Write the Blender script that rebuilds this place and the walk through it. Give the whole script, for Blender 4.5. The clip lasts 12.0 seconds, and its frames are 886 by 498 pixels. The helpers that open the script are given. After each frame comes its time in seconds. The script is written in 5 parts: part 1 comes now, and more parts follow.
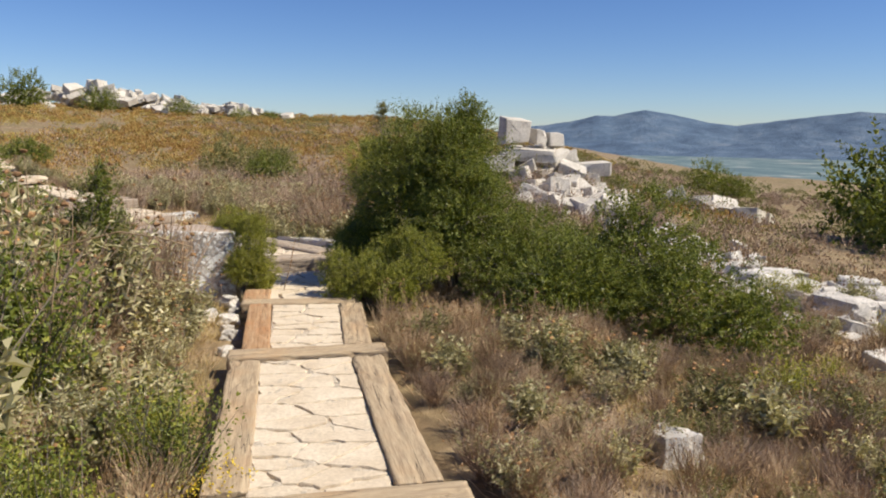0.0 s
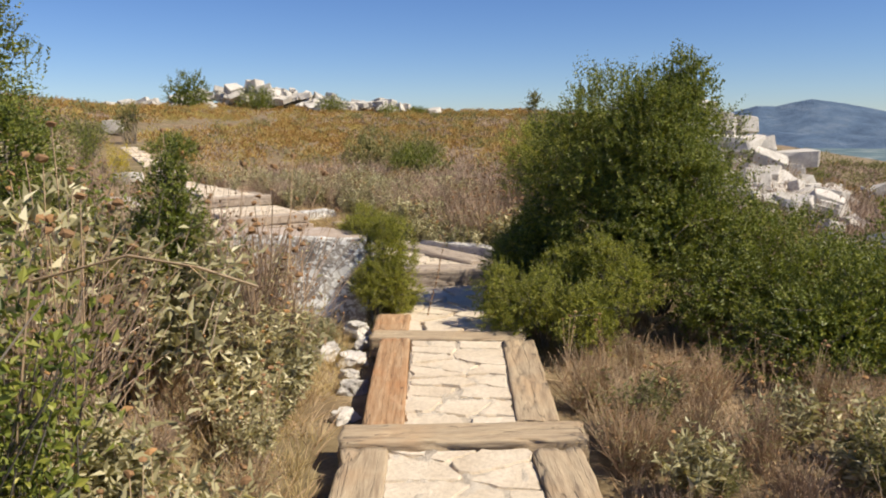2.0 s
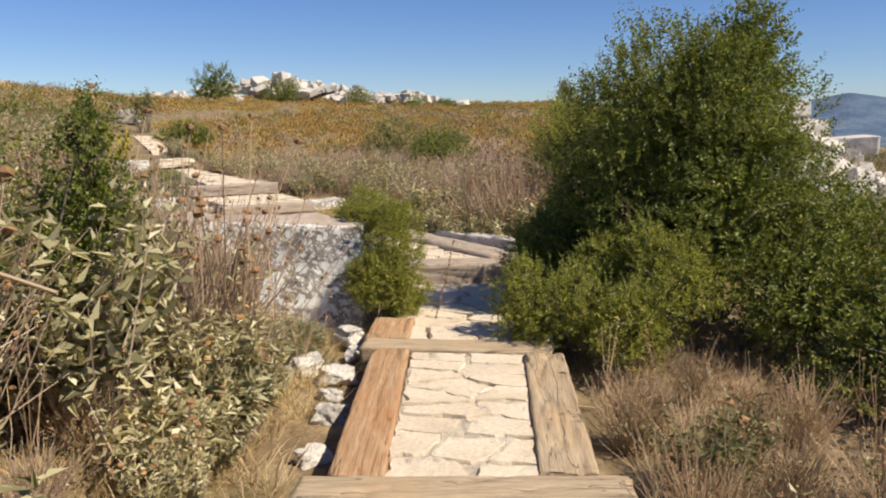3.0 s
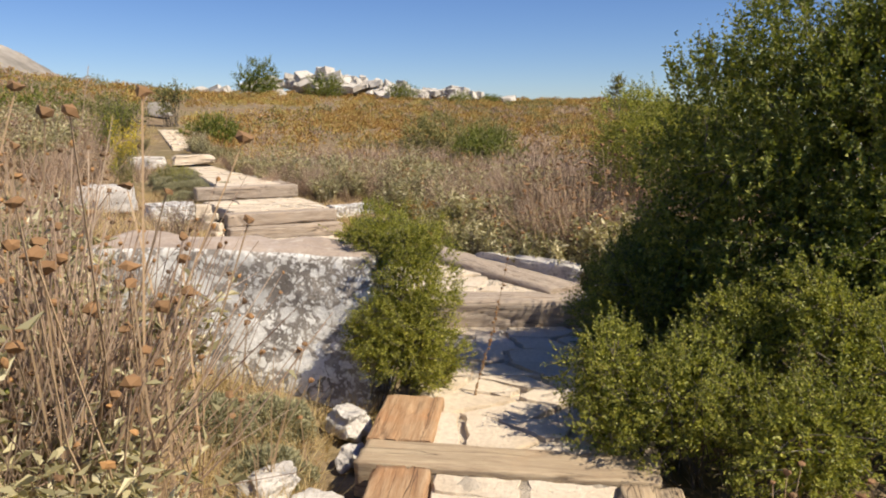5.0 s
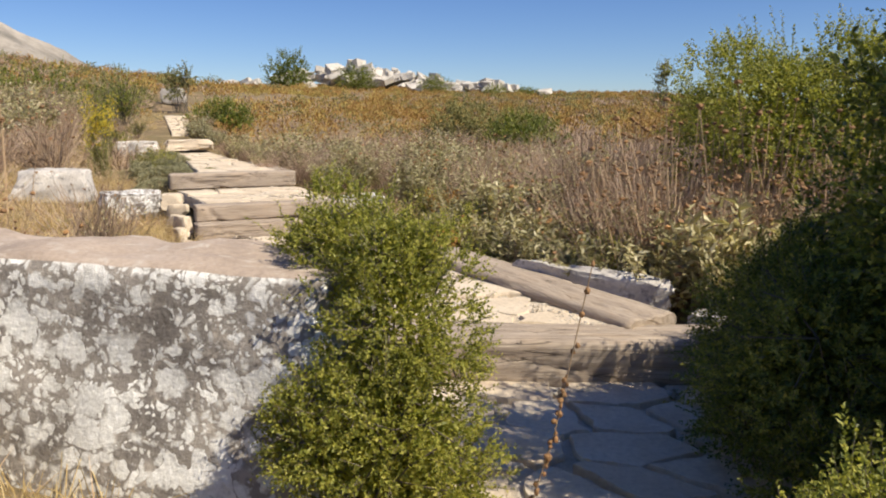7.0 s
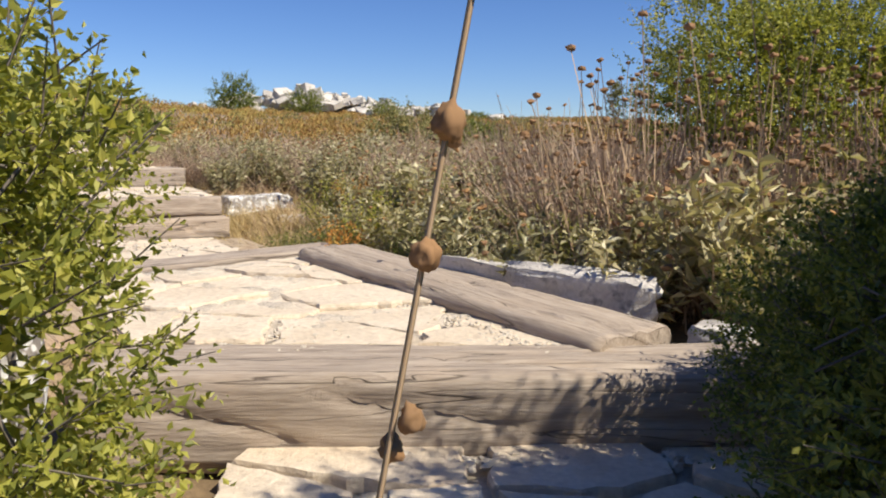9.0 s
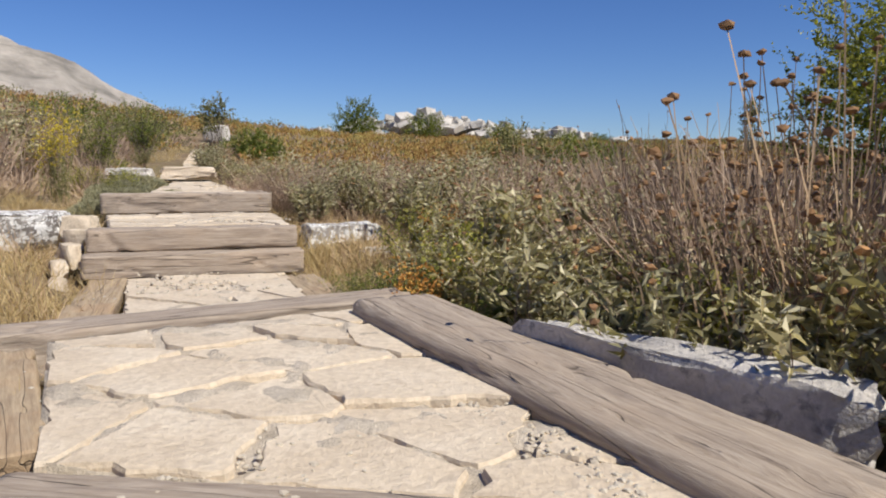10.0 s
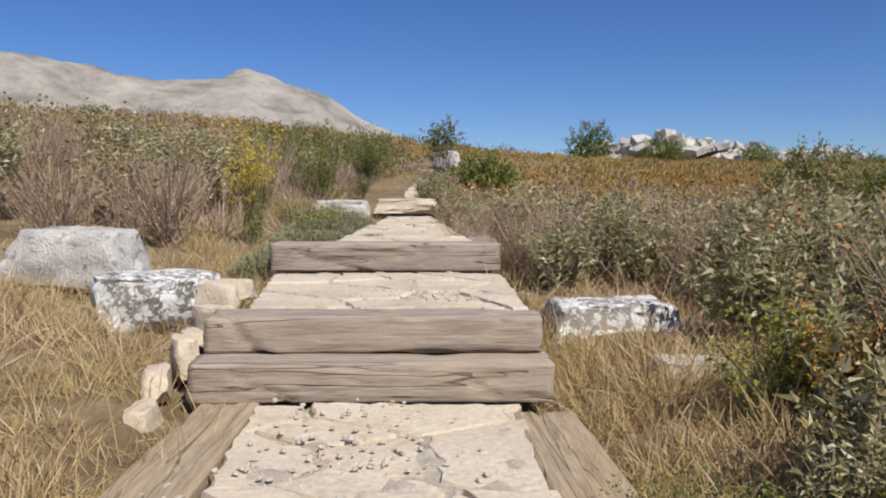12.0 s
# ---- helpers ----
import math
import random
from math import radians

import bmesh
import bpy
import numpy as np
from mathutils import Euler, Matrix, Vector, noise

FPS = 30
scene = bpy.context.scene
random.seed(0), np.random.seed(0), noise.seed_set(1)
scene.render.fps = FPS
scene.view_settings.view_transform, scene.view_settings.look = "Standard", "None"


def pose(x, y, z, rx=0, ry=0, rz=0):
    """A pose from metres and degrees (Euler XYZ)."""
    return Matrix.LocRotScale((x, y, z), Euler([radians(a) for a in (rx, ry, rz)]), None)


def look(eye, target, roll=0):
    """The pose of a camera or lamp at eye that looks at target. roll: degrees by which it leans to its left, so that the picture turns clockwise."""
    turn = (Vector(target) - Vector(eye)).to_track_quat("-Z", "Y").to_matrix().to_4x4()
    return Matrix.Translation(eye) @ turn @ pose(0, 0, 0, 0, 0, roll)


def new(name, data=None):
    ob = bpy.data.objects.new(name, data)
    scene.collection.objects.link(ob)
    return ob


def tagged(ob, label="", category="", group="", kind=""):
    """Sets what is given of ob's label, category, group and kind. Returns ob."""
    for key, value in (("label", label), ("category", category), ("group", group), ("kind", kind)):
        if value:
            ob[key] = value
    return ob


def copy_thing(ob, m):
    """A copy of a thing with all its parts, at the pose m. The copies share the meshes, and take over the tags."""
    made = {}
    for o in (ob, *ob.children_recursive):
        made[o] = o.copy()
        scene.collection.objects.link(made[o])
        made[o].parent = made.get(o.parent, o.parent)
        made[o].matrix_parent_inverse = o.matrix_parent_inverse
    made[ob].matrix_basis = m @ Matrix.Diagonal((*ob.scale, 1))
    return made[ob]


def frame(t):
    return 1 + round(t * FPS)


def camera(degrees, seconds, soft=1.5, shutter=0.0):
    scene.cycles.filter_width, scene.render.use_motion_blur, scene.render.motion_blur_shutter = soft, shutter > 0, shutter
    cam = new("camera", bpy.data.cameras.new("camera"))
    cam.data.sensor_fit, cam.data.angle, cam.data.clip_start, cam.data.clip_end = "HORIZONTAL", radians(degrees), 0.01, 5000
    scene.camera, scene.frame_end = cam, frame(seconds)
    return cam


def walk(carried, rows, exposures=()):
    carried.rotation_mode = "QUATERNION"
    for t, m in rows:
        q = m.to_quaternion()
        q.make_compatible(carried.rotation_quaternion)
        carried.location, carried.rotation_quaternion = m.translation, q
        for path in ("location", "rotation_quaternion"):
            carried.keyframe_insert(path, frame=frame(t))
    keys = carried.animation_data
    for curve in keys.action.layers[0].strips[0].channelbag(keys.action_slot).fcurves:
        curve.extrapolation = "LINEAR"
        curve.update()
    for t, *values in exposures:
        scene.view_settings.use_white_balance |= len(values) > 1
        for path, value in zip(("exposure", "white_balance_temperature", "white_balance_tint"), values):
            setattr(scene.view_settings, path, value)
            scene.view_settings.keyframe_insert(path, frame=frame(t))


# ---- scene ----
cam = camera(61.0, 12.0, soft=2.0)
PATH = [
    (0, (0.242, 0.300, 2.334), (0.421, 2.346, 2.009), 0.7),
    (0.5, (0.134, 1.101, 2.294), (0.066, 3.154, 1.970), -0.0),
    (1, (0.014, 1.822, 2.188), (-0.132, 3.871, 1.857), -0.1),
    (1.5, (-0.074, 2.380, 2.120), (-0.261, 4.424, 1.786), -0.3),
    (2, (-0.098, 3.181, 2.071), (-0.315, 5.223, 1.733), -0.3),
    (2.5, (-0.081, 3.968, 1.815), (-0.353, 6.001, 1.472), -0.5),
    (4.3, (-0.190, 5.878, 1.790), (-0.502, 7.902, 1.424), -0.3),
    (4.5, (-0.266, 6.133, 1.778), (-0.584, 8.157, 1.421), -0.1),
    (5, (-0.405, 6.703, 1.751), (-0.817, 8.709, 1.392), -0.0),
    (5.5, (-0.492, 7.300, 1.696), (-0.944, 9.298, 1.332), -0.0),
    (6, (-0.574, 7.863, 1.611), (-1.048, 9.855, 1.245), -0.0),
    (6.5, (-0.759, 8.538, 1.439), (-1.250, 10.526, 1.070), 0.2),
    (6.7, (-0.813, 8.761, 1.419), (-1.314, 10.746, 1.048), 0.1),
    (8.5, (-0.830, 10.499, 1.083), (-1.266, 12.509, 0.775), -0.0),
    (9, (-0.861, 10.880, 0.874), (-1.244, 12.904, 0.586), 0.2),
    (9.5, (-0.919, 11.409, 0.809), (-1.393, 13.840, 0.500), 0.3),
    (10, (-0.975, 12.022, 0.867), (-1.816, 14.356, 0.596), 0.2),
    (10.5, (-1.214, 12.716, 0.970), (-2.270, 14.962, 0.711), 0.2),
    (11, (-1.588, 13.300, 0.942), (-2.990, 15.352, 0.701), 0.3),
    (11.5, (-2.062, 13.894, 0.966), (-3.617, 15.834, 0.747), 0.1),
    (12, (-2.513, 14.424, 0.972), (-4.013, 16.410, 0.780), 0.1),
]
walk(cam, [(t, look(*r)) for t, *r in PATH], [(0, 0.16, 6620, 5), (5, 0.2, 6850, 7), (6.5, 0.16, 6750, 6), (8.5, 0.28, 6600, 6), (9.5, 0.18, 6250, 6), (10.2, -0.14, 6100, 7), (12, -0.16, 6000, 6)])
# ---- world, sun and exposure ----
world = bpy.data.worlds.new("sky")
scene.world = world
world.use_nodes = True
SUN_TO = Vector((0.62, -0.21, 0.755)).normalized()
wn = world.node_tree.nodes
sky = wn.new("ShaderNodeTexSky")
sky.sky_type = "NISHITA"
sky.sun_disc = False
sky.sun_elevation = math.asin(SUN_TO.z)
sky.sun_rotation = math.atan2(SUN_TO.x, SUN_TO.y)
sky.altitude = 900
sky.air_density = 1.0
sky.dust_density = 0.0
sky.ozone_density = 3.0
wn["Background"].inputs["Strength"].default_value = 0.077
tone = wn.new("ShaderNodeHueSaturation")
tone.inputs["Saturation"].default_value = 1.12
tone.inputs["Hue"].default_value = 0.504
world.node_tree.links.new(sky.outputs["Color"], tone.inputs["Color"])
cool = wn.new("ShaderNodeMix")
cool.data_type, cool.blend_type = "RGBA", "MULTIPLY"
cool.inputs[0].default_value = 1.0
cool.inputs[7].default_value = (0.84, 0.94, 1.26, 1)
world.node_tree.links.new(tone.outputs["Color"], cool.inputs[6])
world.node_tree.links.new(cool.outputs[2], wn["Background"].inputs["Color"])
sun = new("sun", bpy.data.lights.new("sun", "SUN"))
sun.data.energy = 5.6
sun.data.angle = radians(0.53)
sun.data.color = (1.0, 0.89, 0.75)
sun.matrix_world = look((0, 0, 30), Vector((0, 0, 30)) - SUN_TO)

# ---- materials ----
def material(name):
    m = bpy.data.materials.new(name)
    m.use_nodes = True
    nt = m.node_tree
    return m, nt, nt.nodes["Principled BSDF"]


def node(nt, kind, **inputs):
    n = nt.nodes.new("ShaderNode" + kind)
    for k, v in inputs.items():
        n.inputs[k.replace("_", " ")].default_value = v
    return n


def ramp(nt, fac, *stops):
    n = nt.nodes.new("ShaderNodeValToRGB")
    e = n.color_ramp.elements
    while len(e) < len(stops):
        e.new(0.5)
    for el, (p, c) in zip(e, stops):
        el.position = p
        el.color = (*c, 1) if len(c) == 3 else (c[0], c[0], c[0], 1)
    nt.links.new(fac, n.inputs["Fac"])
    return n.outputs["Color"]


def mix(nt, kind, fac, a, b):
    n = nt.nodes.new("ShaderNodeMix")
    n.data_type = "RGBA"
    n.blend_type = kind
    for slot, v in ((0, fac), (6, a), (7, b)):
        if isinstance(v, (int, float)):
            n.inputs[slot].default_value = v
        elif isinstance(v, tuple):
            n.inputs[slot].default_value = (*v, 1)
        else:
            nt.links.new(v, n.inputs[slot])
    return n.outputs[2]


def noise_tex(nt, scale, detail=4.0, rough=0.55, vec=None, distort=0.0):
    n = node(nt, "TexNoise", Scale=scale, Detail=detail, Roughness=rough, Distortion=distort)
    if vec is not None:
        nt.links.new(vec, n.inputs["Vector"])
    return n.outputs["Fac"]


def coords(nt, stretch=(1, 1, 1), per_object=True, world_space=False):
    """Object coordinates, shifted at random for each object."""
    if world_space:
        src = nt.nodes.new("ShaderNodeNewGeometry").outputs["Position"]
    else:
        src = nt.nodes.new("ShaderNodeTexCoord").outputs["Object"]
    mp = nt.nodes.new("ShaderNodeMapping")
    mp.inputs["Scale"].default_value = stretch
    nt.links.new(src, mp.inputs["Vector"])
    if per_object and not world_space:
        info = nt.nodes.new("ShaderNodeObjectInfo")
        mul = nt.nodes.new("ShaderNodeMath")
        mul.operation = "MULTIPLY"
        mul.inputs[1].default_value = 37.0
        nt.links.new(info.outputs["Random"], mul.inputs[0])
        nt.links.new(mul.outputs[0], mp.inputs["Location"])
    return mp.outputs["Vector"]


def bump(nt, bsdf, height, strength=0.5, distance=0.02):
    b = node(nt, "Bump", Strength=strength, Distance=distance)
    nt.links.new(height, b.inputs["Height"])
    nt.links.new(b.outputs["Normal"], bsdf.inputs["Normal"])


def rough_stone(name, light, mid, dark, stain, scale=3.0, bump_d=0.02, lichen=0.0):
    m, nt, b = material(name)
    v = coords(nt)
    big = noise_tex(nt, scale, 6, 0.6, v)
    fine = noise_tex(nt, scale * 14, 5, 0.65, v)
    spot = noise_tex(nt, scale * 4, 5, 0.6, v, 0.4)
    col = ramp(nt, big, (0.3, dark), (0.5, mid), (0.7, light))
    col = mix(nt, "MULTIPLY", 0.55, col, ramp(nt, fine, (0.3, (0.62, 0.6, 0.58)), (0.62, (1, 1, 1))))
    col = mix(nt, "MIX", ramp(nt, spot, (0.57, (0,)), (0.68, (0.75,))), col, stain)
    if lichen:
        warp = mix(nt, "LINEAR_LIGHT", 0.06, v, node_color_noise(nt, v, 12.0))
        for size_of, lo in ((9.0, 0.2), (19.0, 0.2), (40.0, 0.27)):
            cells = nt.nodes.new("ShaderNodeTexVoronoi")
            cells.inputs["Scale"].default_value = size_of
            nt.links.new(warp, cells.inputs["Vector"])
            size = nt.nodes.new("ShaderNodeSeparateColor")
            nt.links.new(cells.outputs["Color"], size.inputs["Color"])
            less = nt.nodes.new("ShaderNodeMath")
            less.operation = "SUBTRACT"
            nt.links.new(size.outputs["Red"], less.inputs[0])
            nt.links.new(cells.outputs["Distance"], less.inputs[1])
            mask = ramp(nt, less.outputs[0], (lo - 0.04, (0,)), (lo + 0.16, (lichen,)))
            tint = mix(nt, "MIX", size.outputs["Green"], (0.97, 0.96, 0.93), (0.72, 0.71, 0.68))
            tint = mix(nt, "MULTIPLY", 0.6, tint, ramp(nt, fine, (0.3, (0.7, 0.7, 0.7)), (0.6, (1, 1, 1))))
            col = mix(nt, "MIX", mask, col, tint)
        patch = noise_tex(nt, 2.6, 5, 0.6, v)
        col = mix(nt, "MULTIPLY", 0.7, col, ramp(nt, patch, (0.36, (0.72, 0.7, 0.67)), (0.52, (1, 1, 1))))
    nt.links.new(col, b.inputs["Base Color"])
    b.inputs["Roughness"].default_value = 0.9
    hsum = mix(nt, "MIX", 0.4, big, fine)
    bump(nt, b, hsum, 0.8, bump_d)
    return m


def node_color_noise(nt, v, scale):
    n = node(nt, "TexNoise", Scale=scale, Detail=3.0)
    nt.links.new(v, n.inputs["Vector"])
    return n.outputs["Color"]


def timber(name, pale, mid, dark, rust):
    m, nt, b = material(name)
    v = coords(nt, (0.4, 5, 5))
    v3 = coords(nt, (0.2, 5, 5))
    v2 = coords(nt, (1, 1, 1))
    grain = noise_tex(nt, 6, 8, 0.7, v, 0.6)
    fine = noise_tex(nt, 22, 4, 0.6, v)
    blotch = noise_tex(nt, 2.2, 4, 0.6, v2)
    col = ramp(nt, grain, (0.28, dark), (0.45, mid), (0.66, pale))
    col = mix(nt, "MULTIPLY", 0.5, col, ramp(nt, fine, (0.32, (0.55, 0.5, 0.46)), (0.6, (1, 1, 1))))
    col = mix(nt, "MIX", ramp(nt, blotch, (0.5, (0,)), (0.72, (0.6,))), col, rust)
    crack = noise_tex(nt, 1.9, 2, 0.5, v3, 0.15)
    line = ramp(nt, crack, (0.494, (0,)), (0.499, (0.85,)), (0.501, (0.85,)), (0.506, (0,)))
    col = mix(nt, "MIX", line, col, (0.05, 0.035, 0.025))
    nt.links.new(col, b.inputs["Base Color"])
    b.inputs["Roughness"].default_value = 0.88
    inv = mix(nt, "MULTIPLY", 1.0, grain, ramp(nt, line, (0, (1,)), (1, (0.1,))))
    bump(nt, b, inv, 0.8, 0.012)
    return m


def plant(name, low, high, gloss=0.55, through_light=0.25, fleck=None):
    """Leaf or stem matter: every island has its own tone between low and high."""
    m, nt, b = material(name)
    geo = nt.nodes.new("ShaderNodeNewGeometry")
    info = nt.nodes.new("ShaderNodeObjectInfo")
    col = ramp(nt, geo.outputs["Random Per Island"], (0.0, low), (0.75, high), (1.0, fleck or high))
    col = mix(nt, "MULTIPLY", 0.5, col, ramp(nt, info.outputs["Random"], (0, (0.72, 0.74, 0.7)), (1, (1.15, 1.1, 1.0))))
    nt.links.new(col, b.inputs["Base Color"])
    b.inputs["Roughness"].default_value = gloss
    if through_light:
        tr = nt.nodes.new("ShaderNodeBsdfTranslucent")
        nt.links.new(mix(nt, "MULTIPLY", 1.0, col, (1.0, 1.0, 0.55)), tr.inputs["Color"])
        mx = nt.nodes.new("ShaderNodeMixShader")
        mx.inputs[0].default_value = through_light
        out = nt.nodes["Material Output"]
        nt.links.new(b.outputs[0], mx.inputs[1])
        nt.links.new(tr.outputs[0], mx.inputs[2])
        nt.links.new(mx.outputs[0], out.inputs["Surface"])
    return m


M_SLAB = rough_stone("flagstone", (0.78, 0.68, 0.54), (0.71, 0.60, 0.46), (0.60, 0.49, 0.36), (0.54, 0.44, 0.33), 2.4, 0.03)
M_MORTAR = rough_stone("mortar", (0.78, 0.69, 0.57), (0.68, 0.59, 0.47), (0.5, 0.42, 0.32), (0.40, 0.33, 0.25), 9.0, 0.04)
M_PEBBLE = rough_stone("pebble", (0.66, 0.6, 0.5), (0.6, 0.53, 0.43), (0.5, 0.43, 0.34), (0.5, 0.45, 0.38), 6.0, 0.01)
M_LICHEN = rough_stone("lichen_stone", (0.44, 0.40, 0.36), (0.32, 0.29, 0.26), (0.19, 0.17, 0.155), (0.52, 0.46, 0.4), 3.0, 0.02, lichen=0.95)
M_LIME = rough_stone("limestone", (0.80, 0.76, 0.70), (0.66, 0.62, 0.57), (0.36, 0.34, 0.32), (0.20, 0.19, 0.19), 3.4, 0.05)
M_LIMEFAR = rough_stone("pale_limestone", (0.72, 0.67, 0.60), (0.60, 0.56, 0.50), (0.42, 0.39, 0.34), (0.38, 0.34, 0.29), 1.2, 0.06)
M_CAP = rough_stone("block_top", (0.52, 0.43, 0.36), (0.46, 0.37, 0.3), (0.36, 0.29, 0.24), (0.55, 0.5, 0.44), 3.0, 0.015)
M_TIMBER = timber("weathered_timber", (0.54, 0.43, 0.29), (0.43, 0.33, 0.22), (0.26, 0.185, 0.12), (0.45, 0.29, 0.16))
M_TIMBER_GREY = timber("grey_timber", (0.50, 0.42, 0.34), (0.39, 0.32, 0.255), (0.22, 0.175, 0.14), (0.44, 0.34, 0.25))
M_TIMBER_RED = timber("rusty_timber", (0.52, 0.36, 0.22), (0.42, 0.25, 0.13), (0.25, 0.14, 0.08), (0.42, 0.19, 0.075))
M_LEAF_BUSH = plant("evergreen_leaf", (0.07, 0.10, 0.018), (0.25, 0.285, 0.05), 0.5, 0.35, (0.38, 0.38, 0.085))
M_LEAF_MID = plant("olive_evergreen_leaf", (0.10, 0.13, 0.022), (0.48, 0.49, 0.095), 0.5, 0.45, (0.70, 0.66, 0.18))
M_LEAF_SMALL = plant("shrub_leaf", (0.17, 0.20, 0.035), (0.55, 0.54, 0.11), 0.5, 0.5, (0.72, 0.66, 0.18))
M_LEAF_SAGE = plant("grey_sage_leaf", (0.24, 0.22, 0.115), (0.60, 0.55, 0.345), 0.8, 0.35, (0.84, 0.78, 0.58))
M_LEAF_DULL = plant("dull_olive_leaf", (0.13, 0.14, 0.05), (0.32, 0.30, 0.12), 0.7, 0.25, (0.4, 0.36, 0.16))
M_STEM_DRY = plant("dry_stem", (0.27, 0.17, 0.095), (0.54, 0.39, 0.25), 0.85, 0.0, (0.62, 0.5, 0.35))
M_STEM_GREY = plant("grey_dry_stem", (0.22, 0.15, 0.11), (0.46, 0.34, 0.25), 0.85, 0.0, (0.58, 0.46, 0.36))
M_HEAD = plant("dry_seed_head", (0.13, 0.075, 0.04), (0.30, 0.17, 0.08), 0.9, 0.0, (0.46, 0.25, 0.10))
M_GRASS = plant("dry_grass", (0.46, 0.33, 0.15), (0.68, 0.53, 0.28), 0.8, 0.25, (0.74, 0.6, 0.36))
M_RUST = plant("rusty_heath", (0.20, 0.10, 0.03), (0.47, 0.30, 0.10), 0.85, 0.15, (0.48, 0.39, 0.13))
M_BARK = plant("bark", (0.09, 0.075, 0.06), (0.2, 0.17, 0.14), 0.9, 0.0)
M_YELLOW = plant("yellow_flower", (0.55, 0.40, 0.03), (0.78, 0.62, 0.06), 0.7, 0.2)
M_ORANGE = plant("withered_leaf", (0.38, 0.17, 0.04), (0.62, 0.33, 0.08), 0.8, 0.25, (0.6, 0.45, 0.12))

M_GOLD = plant("golden_herb", (0.30, 0.22, 0.06), (0.52, 0.41, 0.14), 0.85, 0.2, (0.42, 0.40, 0.14))
M_CUSHION = plant("cushion_leaf", (0.20, 0.20, 0.12), (0.44, 0.42, 0.27), 0.8, 0.2)


def soil_material():
    m, nt, b = material("dry_soil")
    v = coords(nt, world_space=True)
    big = noise_tex(nt, 0.35, 6, 0.6, v)
    mid = noise_tex(nt, 2.5, 6, 0.65, v)
    fine = noise_tex(nt, 30, 5, 0.7, v)
    col = ramp(nt, mid, (0.3, (0.15, 0.10, 0.055)), (0.5, (0.25, 0.175, 0.095)), (0.68, (0.46, 0.35, 0.21)))
    col = mix(nt, "MIX", ramp(nt, big, (0.45, (0,)), (0.62, (0.65,))), col, (0.2, 0.17, 0.075))
    col = mix(nt, "MULTIPLY", 0.6, col, ramp(nt, fine, (0.3, (0.5, 0.5, 0.5)), (0.65, (1, 1, 1))))
    # with distance the soil gives way to valley woods tinted by painted blue-grey haze
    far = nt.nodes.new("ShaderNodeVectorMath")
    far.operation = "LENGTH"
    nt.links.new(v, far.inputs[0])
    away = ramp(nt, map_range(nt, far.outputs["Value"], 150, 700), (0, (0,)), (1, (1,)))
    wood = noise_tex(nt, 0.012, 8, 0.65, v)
    hazy_plain = ramp(nt, wood, (0.42, (0.07, 0.12, 0.14)), (0.56, (0.13, 0.19, 0.2)), (0.66, (0.34, 0.34, 0.32)))
    col = mix(nt, "MIX", away, col, hazy_plain)
    nt.links.new(col, b.inputs["Base Color"])
    b.inputs["Roughness"].default_value = 0.95
    bump(nt, b, mix(nt, "MIX", 0.5, mid, fine), 0.7, 0.04)
    return m


def map_range(nt, value, lo, hi):
    n = nt.nodes.new("ShaderNodeMapRange")
    n.inputs["From Min"].default_value = lo
    n.inputs["From Max"].default_value = hi
    nt.links.new(value, n.inputs["Value"])
    return n.outputs["Result"]


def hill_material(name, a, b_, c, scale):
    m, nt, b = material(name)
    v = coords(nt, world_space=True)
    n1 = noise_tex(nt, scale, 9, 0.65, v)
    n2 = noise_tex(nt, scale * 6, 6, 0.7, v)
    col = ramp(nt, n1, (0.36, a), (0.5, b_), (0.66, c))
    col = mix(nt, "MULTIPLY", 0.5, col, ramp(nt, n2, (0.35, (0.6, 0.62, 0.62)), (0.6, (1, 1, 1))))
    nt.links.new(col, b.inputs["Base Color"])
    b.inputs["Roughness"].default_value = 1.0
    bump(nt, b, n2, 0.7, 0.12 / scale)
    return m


M_SOIL = soil_material()
# distant woods, with the blue of aerial haze put into the base colour
M_FARHILL = hill_material("far_wooded_hill_haze", (0.06, 0.10, 0.17), (0.09, 0.145, 0.23), (0.16, 0.21, 0.28), 0.006)
M_BAREHILL = hill_material("bare_limestone_hill", (0.25, 0.225, 0.19), (0.42, 0.375, 0.32), (0.56, 0.50, 0.43), 0.022)

# ---- mesh helpers ----
rng = np.random.default_rng(7)


def mesh_np(name, verts, faces, mat, smooth=False):
    """A mesh from arrays of vertices and of faces that all have the same number of corners."""
    verts = np.asarray(verts, dtype=np.float32).reshape(-1, 3)
    faces = np.asarray(faces, dtype=np.int32)
    n, k = faces.shape
    me = bpy.data.meshes.new(name)
    me.vertices.add(len(verts))
    me.vertices.foreach_set("co", verts.ravel())
    me.loops.add(n * k)
    me.loops.foreach_set("vertex_index", faces.ravel())
    me.polygons.add(n)
    me.polygons.foreach_set("loop_start", np.arange(0, n * k, k, dtype=np.int32))
    me.polygons.foreach_set("loop_total", np.full(n, k, dtype=np.int32))
    me.polygons.foreach_set("use_smooth", np.full(n, smooth))
    me.update(calc_edges=True)
    me.materials.append(mat)
    return me


def part(name, data, mat, parent, label="", kind=""):
    """Links a mesh or a bmesh as one mesh object under parent."""
    if isinstance(data, bmesh.types.BMesh):
        me = bpy.data.meshes.new(name)
        data.to_mesh(me)
        data.free()
        me.materials.append(mat)
        data = me
    ob = new(name, data)
    ob.parent = parent
    if label:
        ob["label"] = label
    if kind:
        ob["kind"] = kind
    return ob


def empty(name, m, label, category, group="", kind=""):
    ob = new(name)
    ob.empty_display_size = 0.2
    ob.matrix_world = m
    return tagged(ob, label, category, group, kind)


